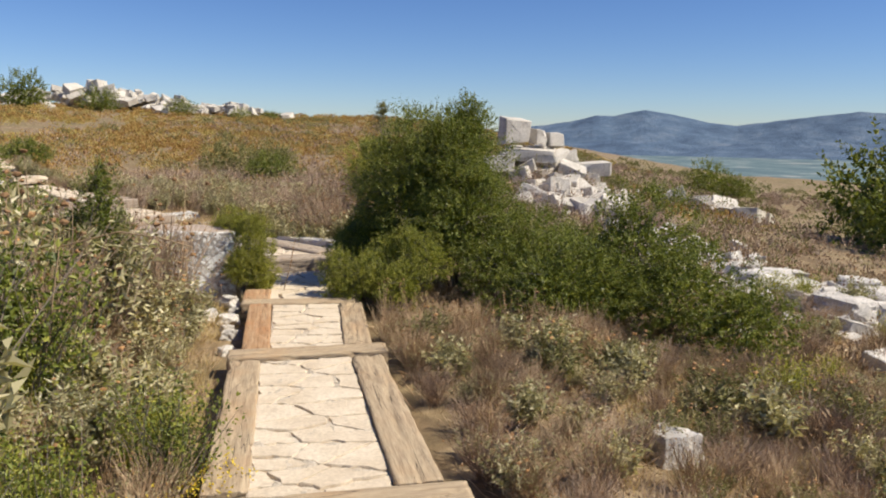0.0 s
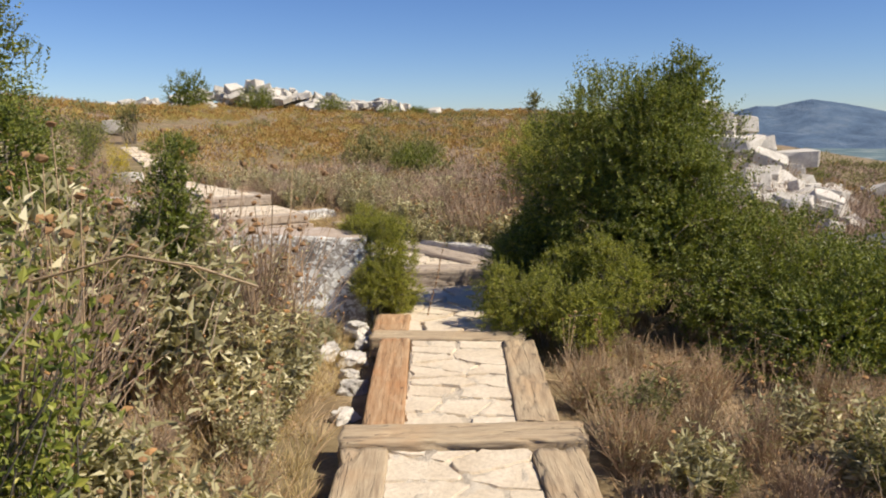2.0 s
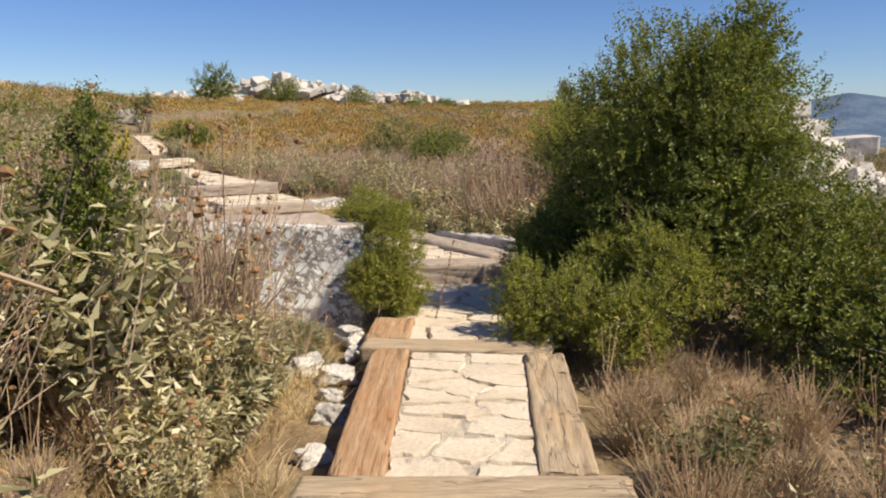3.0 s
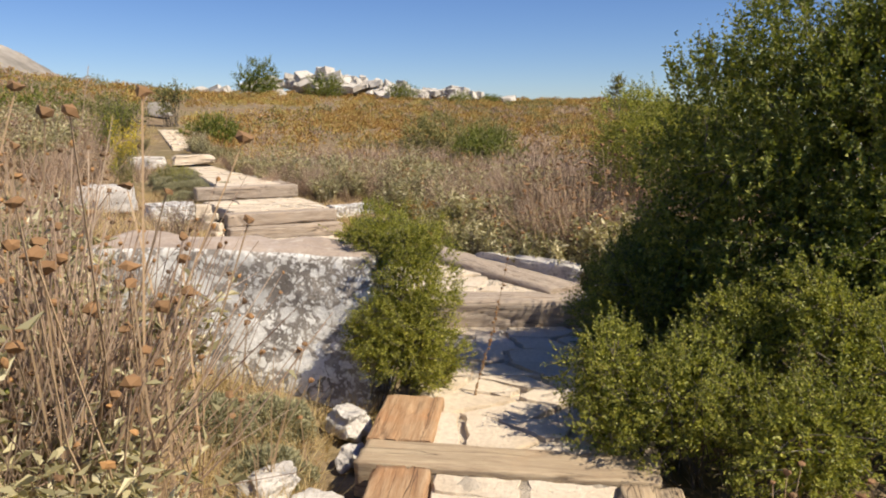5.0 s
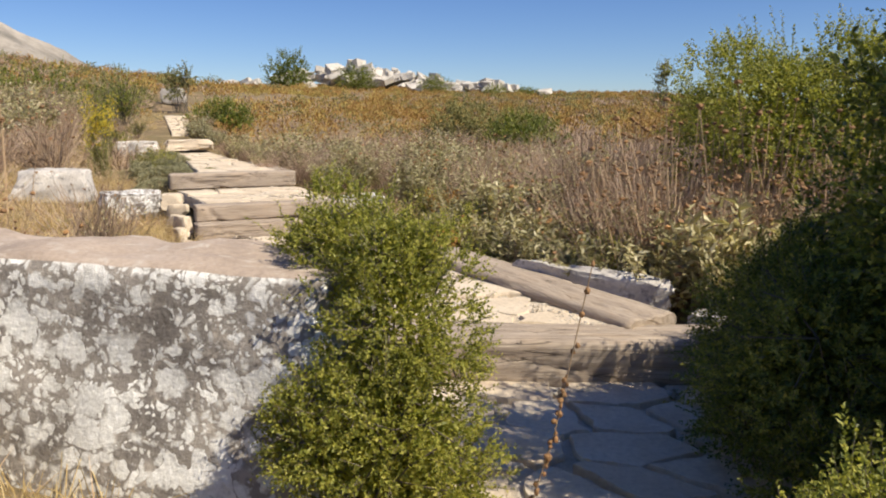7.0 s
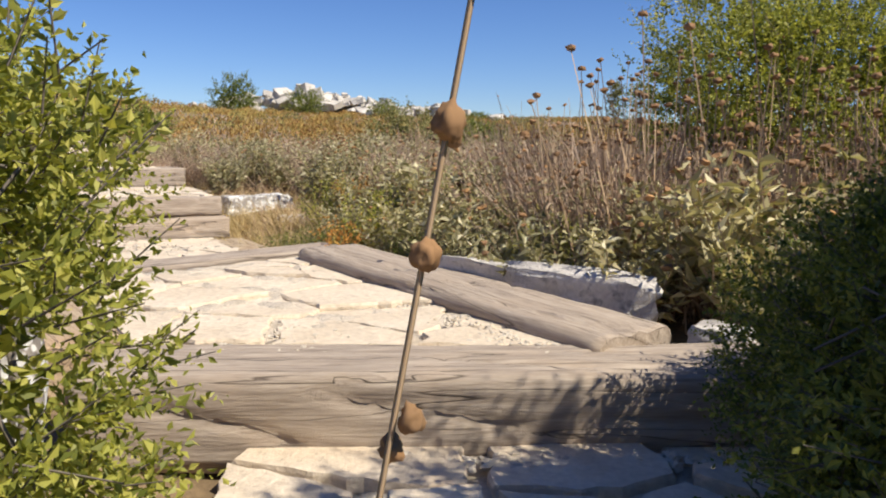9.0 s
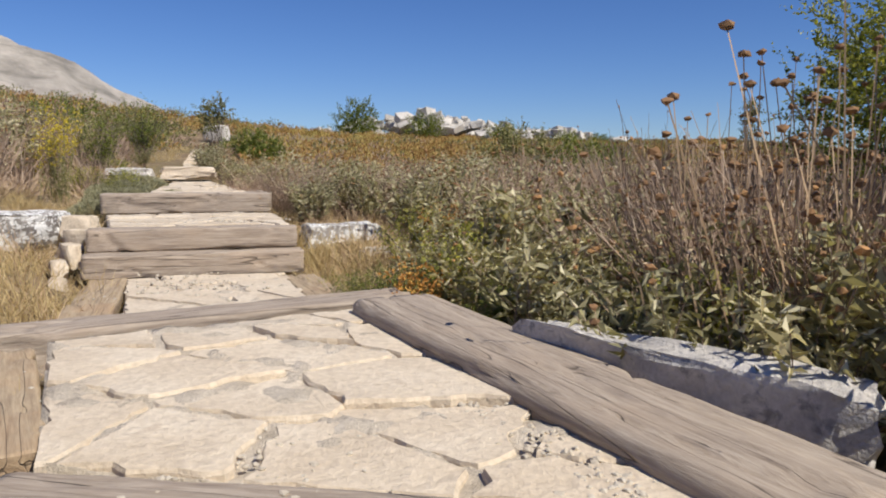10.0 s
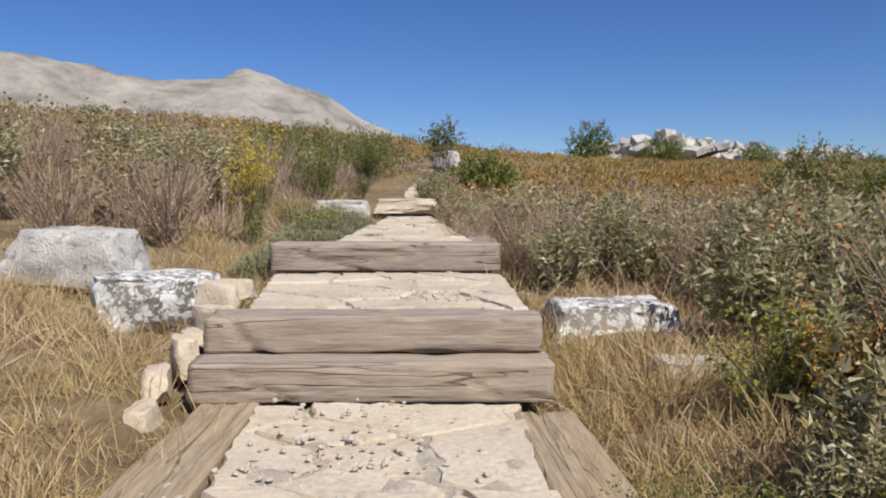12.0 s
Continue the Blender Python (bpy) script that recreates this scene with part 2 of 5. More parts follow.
def unit(v):
    return v / np.maximum(np.linalg.norm(v, axis=-1, keepdims=True), 1e-9)


def leaves(at, along, length, width, bend=0.25):
    """Leaf blades of four triangles' worth of shape: two quads folded along the midrib, at points, each along its direction."""
    n = len(at)
    along = unit(along)
    side = unit(np.cross(along, rng.normal(size=(n, 3))))
    up = np.cross(side, along)
    L = np.broadcast_to(np.asarray(length), (n,))[:, None]
    W = np.broadcast_to(np.asarray(width), (n,))[:, None]
    tip = at + along * L - up * L * bend
    mid = at + along * L * 0.5
    a = mid + side * W * 0.5 + up * W * 0.18
    b = mid - side * W * 0.5 + up * W * 0.18
    v = np.stack([at, a, tip, b], 1).reshape(-1, 3)
    base = np.arange(n)[:, None] * 4
    f = np.concatenate([base + np.array([[0, 1, 2]]), base + np.array([[0, 2, 3]])], 1).reshape(-1, 3)
    return v, f


def rods(a, b, r0, r1, mid=None):
    """Thin tapered three-sided rods from a to b, bowed through mid."""
    n = len(a)
    if mid is None:
        mid = (a + b) / 2
    d = unit(b - a)
    s = unit(np.cross(d, np.array([0.31, 0.52, 0.8])))
    t = np.cross(d, s)
    rings = []
    for p, r in ((a, r0), (mid, (np.asarray(r0) + np.asarray(r1)) / 2), (b, r1)):
        r = np.broadcast_to(np.asarray(r), (n,))[:, None]
        for k in range(3):
            w = 2 * math.pi * k / 3
            rings.append(p + (s * math.cos(w) + t * math.sin(w)) * r)
    v = np.stack(rings, 1).reshape(-1, 3)
    base = np.arange(n)[:, None] * 9
    quads = []
    for lv in (0, 3):
        for k in range(3):
            quads.append([lv + k, lv + (k + 1) % 3, lv + 3 + (k + 1) % 3, lv + 3 + k])
    f = (base[:, None] + np.array(quads)[None]).reshape(-1, 4)
    return v, f


def balls(at, radius, squash=0.8):
    """Small lumpy heads: a twenty-faced ball at each point."""
    g = (1 + 5 ** 0.5) / 2
    iv = np.array([[-1, g, 0], [1, g, 0], [-1, -g, 0], [1, -g, 0], [0, -1, g], [0, 1, g], [0, -1, -g], [0, 1, -g], [g, 0, -1], [g, 0, 1], [-g, 0, -1], [-g, 0, 1]]) / math.hypot(1, g)
    tri = np.array([[0, 11, 5], [0, 5, 1], [0, 1, 7], [0, 7, 10], [0, 10, 11], [1, 5, 9], [5, 11, 4], [11, 10, 2], [10, 7, 6], [7, 1, 8],
                    [3, 9, 4], [3, 4, 2], [3, 2, 6], [3, 6, 8], [3, 8, 9], [4, 9, 5], [2, 4, 11], [6, 2, 10], [8, 6, 7], [9, 8, 1]])
    n = len(at)
    R = np.broadcast_to(np.asarray(radius), (n,))[:, None, None]
    jig = 1 + 0.25 * rng.normal(size=(n, 12, 1))
    v = at[:, None] + iv[None] * R * jig * np.array([1, 1, squash])
    f = (np.arange(n)[:, None, None] * 12 + tri[None]).reshape(-1, 3)
    return v.reshape(-1, 3), f


def smooth01(x, a, b):
    t = np.clip((x - a) / (b - a), 0, 1)
    return t * t * (3 - 2 * t)


# ---- the lie of the land ----
PATH_Y = [-3, 0, 4.75, 7.85, 10.3, 13.2, 15.0, 17.0, 18.7, 23.4, 25.0, 30.0, 36.0]
PATH_X = [0.4, 0.2, 0.03, -0.48, -0.85, -1.0, -2.7, -4.85, -6.25, -10.1, -11.6, -14.7, -18.8]


def land(x, y):
    """Height of the ground, without stones and path."""
    x, y = np.asarray(x, float), np.asarray(y, float)
    z = -0.06 + 0.14 * smooth01(y, 13.5, 19) + 0.02 * np.clip(y - 17, 0, 14) + 0.046 * np.clip(y - 31, 0, 75)
    z = z - 0.10 * np.clip(x - 1.0, 0, 11) - 0.16 * np.clip(x - 12, 0, 40)
    left = np.clip(np.interp(y, [5, 11, 14, 17, 22], [-1.6, -2.6, -4.2, -6.0, -9.0]) - x, 0, 26)
    z = z + (0.11 * left + 0.0015 * left ** 2) * (1 - 0.7 * smooth01(y, 32, 75))
    r = np.hypot(x, y - 8)
    z = z - 0.16 * np.clip(r - 112, 0, 900) * (1 - 0.5 * smooth01(r, 300, 1000))
    z = np.maximum(z, -95 + 6 * np.sin(x * 0.004) * np.cos(y * 0.005))
    z = z + 0.07 * np.sin(x * 1.1 + 0.7 * y) * np.cos(y * 0.9 - 0.3 * x) * smooth01(np.abs(x + 0.6), 1.2, 3.0)
    z = z + 1.35 * np.exp(-(((x - 6.0) / 2.6) ** 2 + ((y - 26.5) / 3.8) ** 2))
    mid_x = np.interp(y, PATH_Y, PATH_X)
    near = (1 - smooth01(np.abs(x - mid_x), 0.9, 2.0)) * (1 - smooth01(y, 31, 37))
    climb = (x + 4.75) * -0.62 + (y - 16.88) * 0.788
    level = np.where(y < 13.6, np.interp(y, [9.5, 12.5, 13.6], [-0.14, -0.3, -0.18]), np.interp(climb, [-3, -0.3, 0.3, 2.0, 3, 8, 10.6, 16.4, 24], [-0.16, -0.14, -0.1, 0.24, 0.36, 0.52, 0.8, 1.3, 1.8]))
    return z * (1 - near) + level * near


def lz(x, y):
    return float(land(x, y))


def build_ground():
    nr, na = 250, 420
    r = np.concatenate([np.linspace(0.15, 24, 120), 24 * (4800 / 24) ** (np.arange(1, nr - 119) / (nr - 120))])
    nr = len(r)
    a = np.linspace(0, 2 * math.pi, na, endpoint=False)
    X = -1 + r[:, None] * np.cos(a)
    Y = 9 + r[:, None] * np.sin(a)
    Zg = land(X, Y)
    v = np.stack([X, Y, Zg], -1).reshape(-1, 3)
    i, j = np.meshgrid(np.arange(nr - 1), np.arange(na), indexing="ij")
    jn = (j + 1) % na
    f = np.stack([i * na + j, (i + 1) * na + j, (i + 1) * na + jn, i * na + jn], -1).reshape(-1, 4)
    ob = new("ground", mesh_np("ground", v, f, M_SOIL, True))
    tagged(ob, "dry stony hillside soil falling away to a wide valley", "ground", kind="structure")


build_ground()


def hill(name, label, mat, az0, az1, dist, depth, profile, foot, seed, rugged, eye=(-1.5, 11.0, 1.2)):
    """A distant hill: its skyline, by bearing (degrees left of y) and elevation, at a distance from the path."""
    na, nd = 260, 40
    az = np.linspace(az0, az1, na)
    el = np.interp(az, [p[0] for p in profile], [p[1] for p in profile])
    k = np.linspace(0, 1, nd)
    A = np.radians(az)[:, None]
    R = dist + depth * (k[None] - 0.55)
    top = np.tan(np.radians(el))[:, None] * dist
    shape = np.where(k < 0.55, (k / 0.55) ** 0.9, 1 - 0.8 * np.clip((k - 0.55) / 0.45, 0, 1) ** 1.5)[None]
    X = eye[0] - np.sin(A) * R
    Y = eye[1] + np.cos(A) * R
    bumps = np.array([[noise.fractal(Vector((x / depth * 6, y / depth * 6, seed)), 1.0, 2.0, 6) for x, y in zip(rx, ry)] for rx, ry in zip(X, Y)])
    Zh = eye[2] + foot + (top - foot) * shape + bumps * rugged * (0.35 + 0.65 * np.sin(np.pi * np.clip(k, 0, 1)))[None]
    v = np.stack([X, Y, Zh], -1).reshape(-1, 3)
    i, j = np.meshgrid(np.arange(na - 1), np.arange(nd - 1), indexing="ij")
    f = np.stack([i * nd + j, i * nd + j + 1, (i + 1) * nd + j + 1, (i + 1) * nd + j], -1).reshape(-1, 4)
    ob = new(name, mesh_np(name, v, f, mat, True))
    tagged(ob, label, "mountain", kind="structure")


hill("backdrop_mountain", "long wooded mountain range beyond the valley, painted haze blue", M_FARHILL, 5, -75, 4300, 1500,
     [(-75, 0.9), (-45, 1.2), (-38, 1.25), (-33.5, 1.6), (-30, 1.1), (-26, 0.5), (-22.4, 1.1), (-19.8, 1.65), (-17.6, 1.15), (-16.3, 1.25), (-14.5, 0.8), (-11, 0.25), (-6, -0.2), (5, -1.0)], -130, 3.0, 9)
hill("backdrop_ridge", "lower ridge of hills in front of the mountains, painted haze blue", M_FARHILL, -8, -75, 3000, 900,
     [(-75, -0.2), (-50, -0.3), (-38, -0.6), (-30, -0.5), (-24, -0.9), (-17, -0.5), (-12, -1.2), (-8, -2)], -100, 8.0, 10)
hill("backdrop_bare_hill", "bare grey limestone mountain rising behind the scrub", M_BAREHILL, 36, 110, 620, 420,
     [(36, 1.0), (39, 3.4), (42, 5.2), (46, 7.2), (48.5, 7.9), (51.3, 8.9), (53, 8.5), (57, 7.9), (60, 7.7), (63, 8.5), (66, 9.0), (74, 8.6), (90, 6), (110, 3)], -10, 5.0, 9)

# ---- timber and paving ----
def timber_mesh(length, width, height, seed, wear=0.006):
    """A squared timber along x with rounded, split and worn edges, lying with its underside at z 0."""
    ring = []
    r = 0.02 if width < 0.4 else 0.045
    for cx, cy, a0 in ((1, 1, 0), (-1, 1, 90), (-1, -1, 180), (1, -1, 270)):
        for a in (0, 30, 60, 90):
            w = radians(a0 + a)
            ring.append((cx * (width / 2 - r) + r * math.cos(w), cy * (height / 2 - r) + r * math.sin(w) + height / 2))
    extra = []
    for (p, q) in zip(ring, ring[1:] + ring[:1]):
        extra.append(p)
        if math.hypot(p[0] - q[0], p[1] - q[1]) > 0.05:
            cuts = int(math.hypot(p[0] - q[0], p[1] - q[1]) / 0.022)
            for c in range(1, cuts):
                extra.append((p[0] + (q[0] - p[0]) * c / cuts, p[1] + (q[1] - p[1]) * c / cuts))
    ring = extra
    n, st = len(ring), 54
    v = []
    for i in range(st):
        x = -length / 2 + length * i / (st - 1)
        for (yy, zz) in ring:
            s = noise.noise(Vector((x * 1.6, yy * 9 + seed * 3.1, zz * 9))) * wear * 0.7
            s += noise.noise(Vector((x * 5, yy * 26, zz * 26 + seed))) * wear
            d = Vector((yy, zz - height / 2)).normalized()
            end = 0.02 * noise.noise(Vector((yy * 12, zz * 12, seed + (x > 0) * 5))) if i in (0, st - 1) else 0
            groove = -0.022 * max(0, 1 - abs(noise.noise(Vector((x * 0.8 + seed * 2.3, yy * 6 + seed, zz * 6 - seed)))) * 16)
            k = s + groove
            shrink = 0.97 if i in (0, st - 1) else 1.0
            v.append((x + end, (yy + d.x * k) * shrink, max(0, (zz - height / 2 + d.y * k) * shrink + height / 2)))
    bm = bmesh.new()
    bv = [bm.verts.new(p) for p in v]
    for i in range(st - 1):
        for j in range(n):
            bm.faces.new((bv[i * n + j], bv[i * n + (j + 1) % n], bv[(i + 1) * n + (j + 1) % n], bv[(i + 1) * n + j]))
    bm.faces.new([bv[j] for j in range(n)])
    bm.faces.new([bv[(st - 1) * n + j] for j in range(n - 1, -1, -1)])
    bmesh.ops.recalc_face_normals(bm, faces=bm.faces[:])
    for f in bm.faces:
        f.smooth = len(f.verts) == 4
    return bm


def beam(name, a, b, top, width, height, label, mat, seed, category="timber", group=""):
    """A timber from a to b (plan points of its axis ends), with its top face at the given height at either end."""
    ta, tb = top if isinstance(top, tuple) else (top, top)
    d = Vector((b[0] - a[0], b[1] - a[1], tb - ta))
    me = bpy.data.meshes.new(name)
    bm = timber_mesh(d.length, width, height, seed)
    bm.to_mesh(me)
    bm.free()
    me.materials.append(mat)
    ob = new(name, me)
    ob.matrix_world = Matrix.Translation(((a[0] + b[0]) / 2, (a[1] + b[1]) / 2, (ta + tb) / 2 - height)) @ d.to_track_quat("X", "Z").to_matrix().to_4x4()
    return tagged(ob, label, category, group)


def clip_poly(poly, p, nrm):
    out = []
    for a, b in zip(poly, poly[1:] + poly[:1]):
        da, db = (a - p).dot(nrm), (b - p).dot(nrm)
        if da <= 0:
            out.append(a)
        if (da < 0 < db) or (db < 0 < da):
            out.append(a + (b - a) * (da / (da - db)))
    return out


def slab_mesh(poly, thick, r):
    """One flagstone: a worn, slightly domed plate with a rounded rim, round its own centre."""
    c = sum(poly, Vector((0, 0))) / len(poly)
    pts = []
    for a, b in zip(poly, poly[1:] + poly[:1]):
        n = max(1, int((b - a).length / 0.06))
        for k in range(n):
            p = a + (b - a) * (k / n)
            inward = (c - p)
            inward.normalize()
            pts.append(p + inward * (r.uniform(-0.012, 0.022) + 0.05 * max(0.0, noise.noise(Vector((p.x * 4.5, p.y * 4.5, 2.0))))))
    bm = bmesh.new()
    rings = []
    for s, z in ((1.0, -thick), (1.0, -0.012), (0.975, 0.0)):
        rings.append([bm.verts.new((*((p - c) * s), z + (r.uniform(-0.003, 0.003) if z > -0.02 else 0))) for p in pts])
    for lo, hi in zip(rings, rings[1:]):
        for k in range(len(pts)):
            bm.faces.new((lo[k], lo[(k + 1) % len(pts)], hi[(k + 1) % len(pts)], hi[k]))
    bm.faces.new(rings[-1])
    return bm, c


def paving(name, corners, top, count, seed, label, gap=0.014, stretch=0.7, deep=0.006):
    """Crazy paving that fills a quadrilateral: a mortar bed with flagstones on it, each its own piece. top: height at the near and the far end."""
    r = random.Random(seed)
    q = [Vector(c) for c in corners]
    z0, z1 = top

    def height(p):
        near, far = (q[0] + q[1]) / 2, (q[2] + q[3]) / 2
        ax = far - near
        return z0 + (z1 - z0) * max(0, min(1, (p - near).dot(ax) / ax.length_squared))
    me = bpy.data.meshes.new(name)
    bm = bmesh.new()
    n = 44
    grid = []
    for i in range(n + 1):
        row = []
        for j in range(n + 1):
            u, w = i / n, j / n
            p = q[0] * (1 - u) * (1 - w) + q[1] * u * (1 - w) + q[2] * u * w + q[3] * (1 - u) * w
            row.append(bm.verts.new((p.x, p.y, height(p) - deep + 0.024 * noise.noise(Vector((p.x * 7, p.y * 7, seed))) + 0.014 * noise.noise(Vector((p.x * 24, p.y * 24, seed))))))
        grid.append(row)
    for i in range(n):
        for j in range(n):
            bm.faces.new((grid[i][j], grid[i + 1][j], grid[i + 1][j + 1], grid[i][j + 1]))
    rim = [grid[i][0] for i in range(n + 1)] + [grid[n][j] for j in range(1, n + 1)] + [grid[i][n] for i in range(n - 1, -1, -1)] + [grid[0][j] for j in range(n - 1, 0, -1)]
    low = [bm.verts.new((v.co.x, v.co.y, v.co.z - 0.14)) for v in rim]
    for k in range(len(rim)):
        bm.faces.new((rim[k], low[k], low[(k + 1) % len(rim)], rim[(k + 1) % len(rim)]))
    bmesh.ops.recalc_face_normals(bm, faces=bm.faces[:])
    for f in bm.faces:
        f.smooth = True
    bm.to_mesh(me)
    bm.free()
    me.materials.append(M_MORTAR)
    bed = tagged(new(name, me), label, "pavement", kind="structure")
    seeds = []
    tries = 0
    while len(seeds) < count and tries < 4000:
        tries += 1
        u, w = r.random(), r.random()
        p = q[0] * (1 - u) * (1 - w) + q[1] * u * (1 - w) + q[2] * u * w + q[3] * (1 - u) * w
        d = 0.30 * r.uniform(0.55, 1.25)
        if all(math.hypot((p.x - s.x) * 0.8, (p.y - s.y) / stretch) > d for s in seeds):
            seeds.append(p)
    for s in seeds:
        poly = q[:]
        for o in seeds:
            if o is not s:
                dv = Vector(((o.x - s.x) * 0.64, (o.y - s.y) / stretch ** 2))
                mid = (o + s) / 2
                dv.normalize()
                poly = clip_poly(poly, mid - dv * gap * r.uniform(0.2, 1.1), dv)
                if len(poly) < 3:
                    break
        if len(poly) < 3:
            continue
        area = abs(sum(a.x * b.y - a.y * b.x for a, b in zip(poly, poly[1:] + poly[:1]))) / 2
        if area < 0.006:
            continue
        bm, c = slab_mesh(poly, 0.05, r)
        ob = part("flagstone", bm, M_SLAB, bed)
        ob.matrix_basis = Matrix.Translation((c.x, c.y, height(c) + r.uniform(0.002, 0.014))) @ Euler((r.uniform(-0.02, 0.02), r.uniform(-0.02, 0.02), 0)).to_matrix().to_4x4()
    return bed


def along(a, b, k):
    return (a[0] + (b[0] - a[0]) * k, a[1] + (b[1] - a[1]) * k)


SLEEPER = "weathered grey-brown timber sleeper"
# first stretch, between the first and the second cross timber
beam("cross_timber", (-0.75, 4.55), (0.82, 4.72), 0.09, 0.30, 0.20, SLEEPER + " laid across the stone path", M_TIMBER, 1, group="cross timbers of the path")
beam("cross_timber", (-1.26, 7.72), (0.32, 7.93), 0.10, 0.30, 0.20, SLEEPER + " laid across the stone path", M_TIMBER, 2, group="cross timbers of the path")
beam("cross_timber", (-1.55, 10.18), (-0.06, 10.26), 0.07, 0.28, 0.20, SLEEPER + " laid across the stone path", M_TIMBER, 3, group="cross timbers of the path")
EDGE = "weathered timber edging along the stone path"
beam("edging_timber", (0.51, 4.85), (0.13, 7.64), 0.09, 0.32, 0.18, EDGE, M_TIMBER, 4, group="edging timbers of the path")
beam("edging_timber", (-0.72, 4.80), (-1.06, 7.56), 0.08, 0.30, 0.18, EDGE, M_TIMBER, 5, group="edging timbers of the path")
beam("edging_timber", (-1.02, 7.93), (-1.29, 10.02), 0.08, 0.29, 0.18, "reddish weathered timber edging along the stone path", M_TIMBER_RED, 6, group="edging timbers of the path")
beam("edging_timber", (0.03, 8.10), (-0.12, 10.06), 0.08, 0.30, 0.18, EDGE, M_TIMBER, 7, group="edging timbers of the path")
beam("timber_stub", (-1.40, 10.36), (-1.46, 11.0), 0.06, 0.36, 0.18, "short split timber stub beside the paving", M_TIMBER_RED, 8)
paving("pavement_near", [(-0.7, -1.5), (1.0, -1.5), (0.66, 4.50), (-0.72, 4.38)], (0.05, 0.05), 70, 20, "cream crazy paving of the near path")
paving("pavement_first", [(-0.58, 4.76), (0.35, 4.84), (-0.03, 7.66), (-0.92, 7.56)], (0.05, 0.055), 24, 21, "cream crazy paving between weathered timbers")
paving("pavement_second", [(-0.88, 7.93), (-0.12, 8.04), (-0.27, 10.06), (-1.13, 10.02)], (0.05, 0.05), 18, 22, "cream crazy paving between weathered timbers")
paving("pavement_third", [(-1.26, 10.34), (-0.05, 10.42), (0.0, 13.55), (-1.95, 13.05)], (0.035, -0.13), 34, 23, "large cream flagstones in the shade of a bush", 0.035, 0.85, 0.032)
# raised platform, where the path turns
beam("cross_timber", (-2.528, 13.136), (-0.092, 13.688), 0.132, 0.43, 0.34, "heavy split timber forming the platform's front edge", M_TIMBER_GREY, 10, group="cross timbers of the path")
paving("pavement_platform", [(-2.528, 13.364), (-0.80, 13.70), (-2.60, 15.40), (-3.488, 14.288)], (0.115, 0.165), 17, 24, "cream crazy paving of the raised platform", 0.012, 0.9)
beam("edging_timber", (-2.46, 15.40), (-0.66, 13.74), (0.235, 0.175), 0.44, 0.26, "thick weathered log edging the raised platform", M_TIMBER_GREY, 11, group="edging timbers of the path")
beam("edging_timber", (-2.684, 13.34), (-3.668, 14.168), 0.13, 0.32, 0.20, EDGE, M_TIMBER, 12, group="edging timbers of the path")
beam("cross_timber", (-4.11, 14.14), (-2.56, 15.82), (0.15, 0.185), 0.30, 0.24, SLEEPER + " laid across the stone path", M_TIMBER_GREY, 13, group="cross timbers of the path")
# flight of timber steps
UPW = Vector((-0.62, 0.788))
SIDE = Vector((0.788, 0.62))


def step(front, half, top, height, seed, label, shift=0.0):
    c = Vector(front) + UPW * 0.14 + SIDE * shift
    a, b = c - SIDE * half, c + SIDE * half
    beam("step_timber", a, b, top, 0.28, height, label, M_TIMBER_GREY, seed, "step", "timber steps")


# ---- rocks ----
def rock_mesh(name, size, seed, mat, lumps=0.28, cuts=5, sub=3, fine=0.03, box=0.7):
    """A broken stone: a ball cut by planes into facets, then weathered, with its underside flat at z 0."""
    r = random.Random(seed)
    bm = bmesh.new()
    bmesh.ops.create_icosphere(bm, subdivisions=sub, radius=1.0)
    planes = []
    for k in range(cuts):
        d = Vector((r.gauss(0, 1), r.gauss(0, 1), r.gauss(0, 0.8))).normalized()
        planes.append((d, r.uniform(0.5, 0.78)))
    planes += [(Vector((0, 0, 1)), box - 0.08), (Vector((0, 0, -1)), box - 0.08), (Vector((1, 0, 0.1)).normalized(), box), (Vector((-1, 0, 0.1)).normalized(), box), (Vector((0, 1, 0.1)).normalized(), box), (Vector((0, -1, 0.1)).normalized(), box)]
    for v in bm.verts:
        for d, lim in planes:
            over = v.co.dot(d) - lim
            if over > 0:
                v.co -= d * over * 0.93
        n = noise.fractal(v.co * 1.7 + Vector((seed, 0, 0)), 1.0, 2.0, 4)
        v.co *= 1 + lumps * 0.45 * n
        v.co += Vector((noise.noise(v.co * 7 + Vector((seed, 3, 1))), noise.noise(v.co * 7 + Vector((seed, 9, 4))), noise.noise(v.co * 7))) * fine
    lo = [min(v.co[k] for v in bm.verts) for k in range(3)]
    hi = [max(v.co[k] for v in bm.verts) for k in range(3)]
    for v in bm.verts:
        for k in range(3):
            v.co[k] = ((v.co[k] - lo[k]) / (hi[k] - lo[k]) - (0.5 if k < 2 else 0)) * size[k]
    for f in bm.faces:
        f.smooth = True
    me = bpy.data.meshes.new(name)
    bm.to_mesh(me)
    bm.free()
    me.materials.append(mat)
    try:
        me.set_sharp_from_angle(angle=radians(32))
    except AttributeError:
        pass
    return me


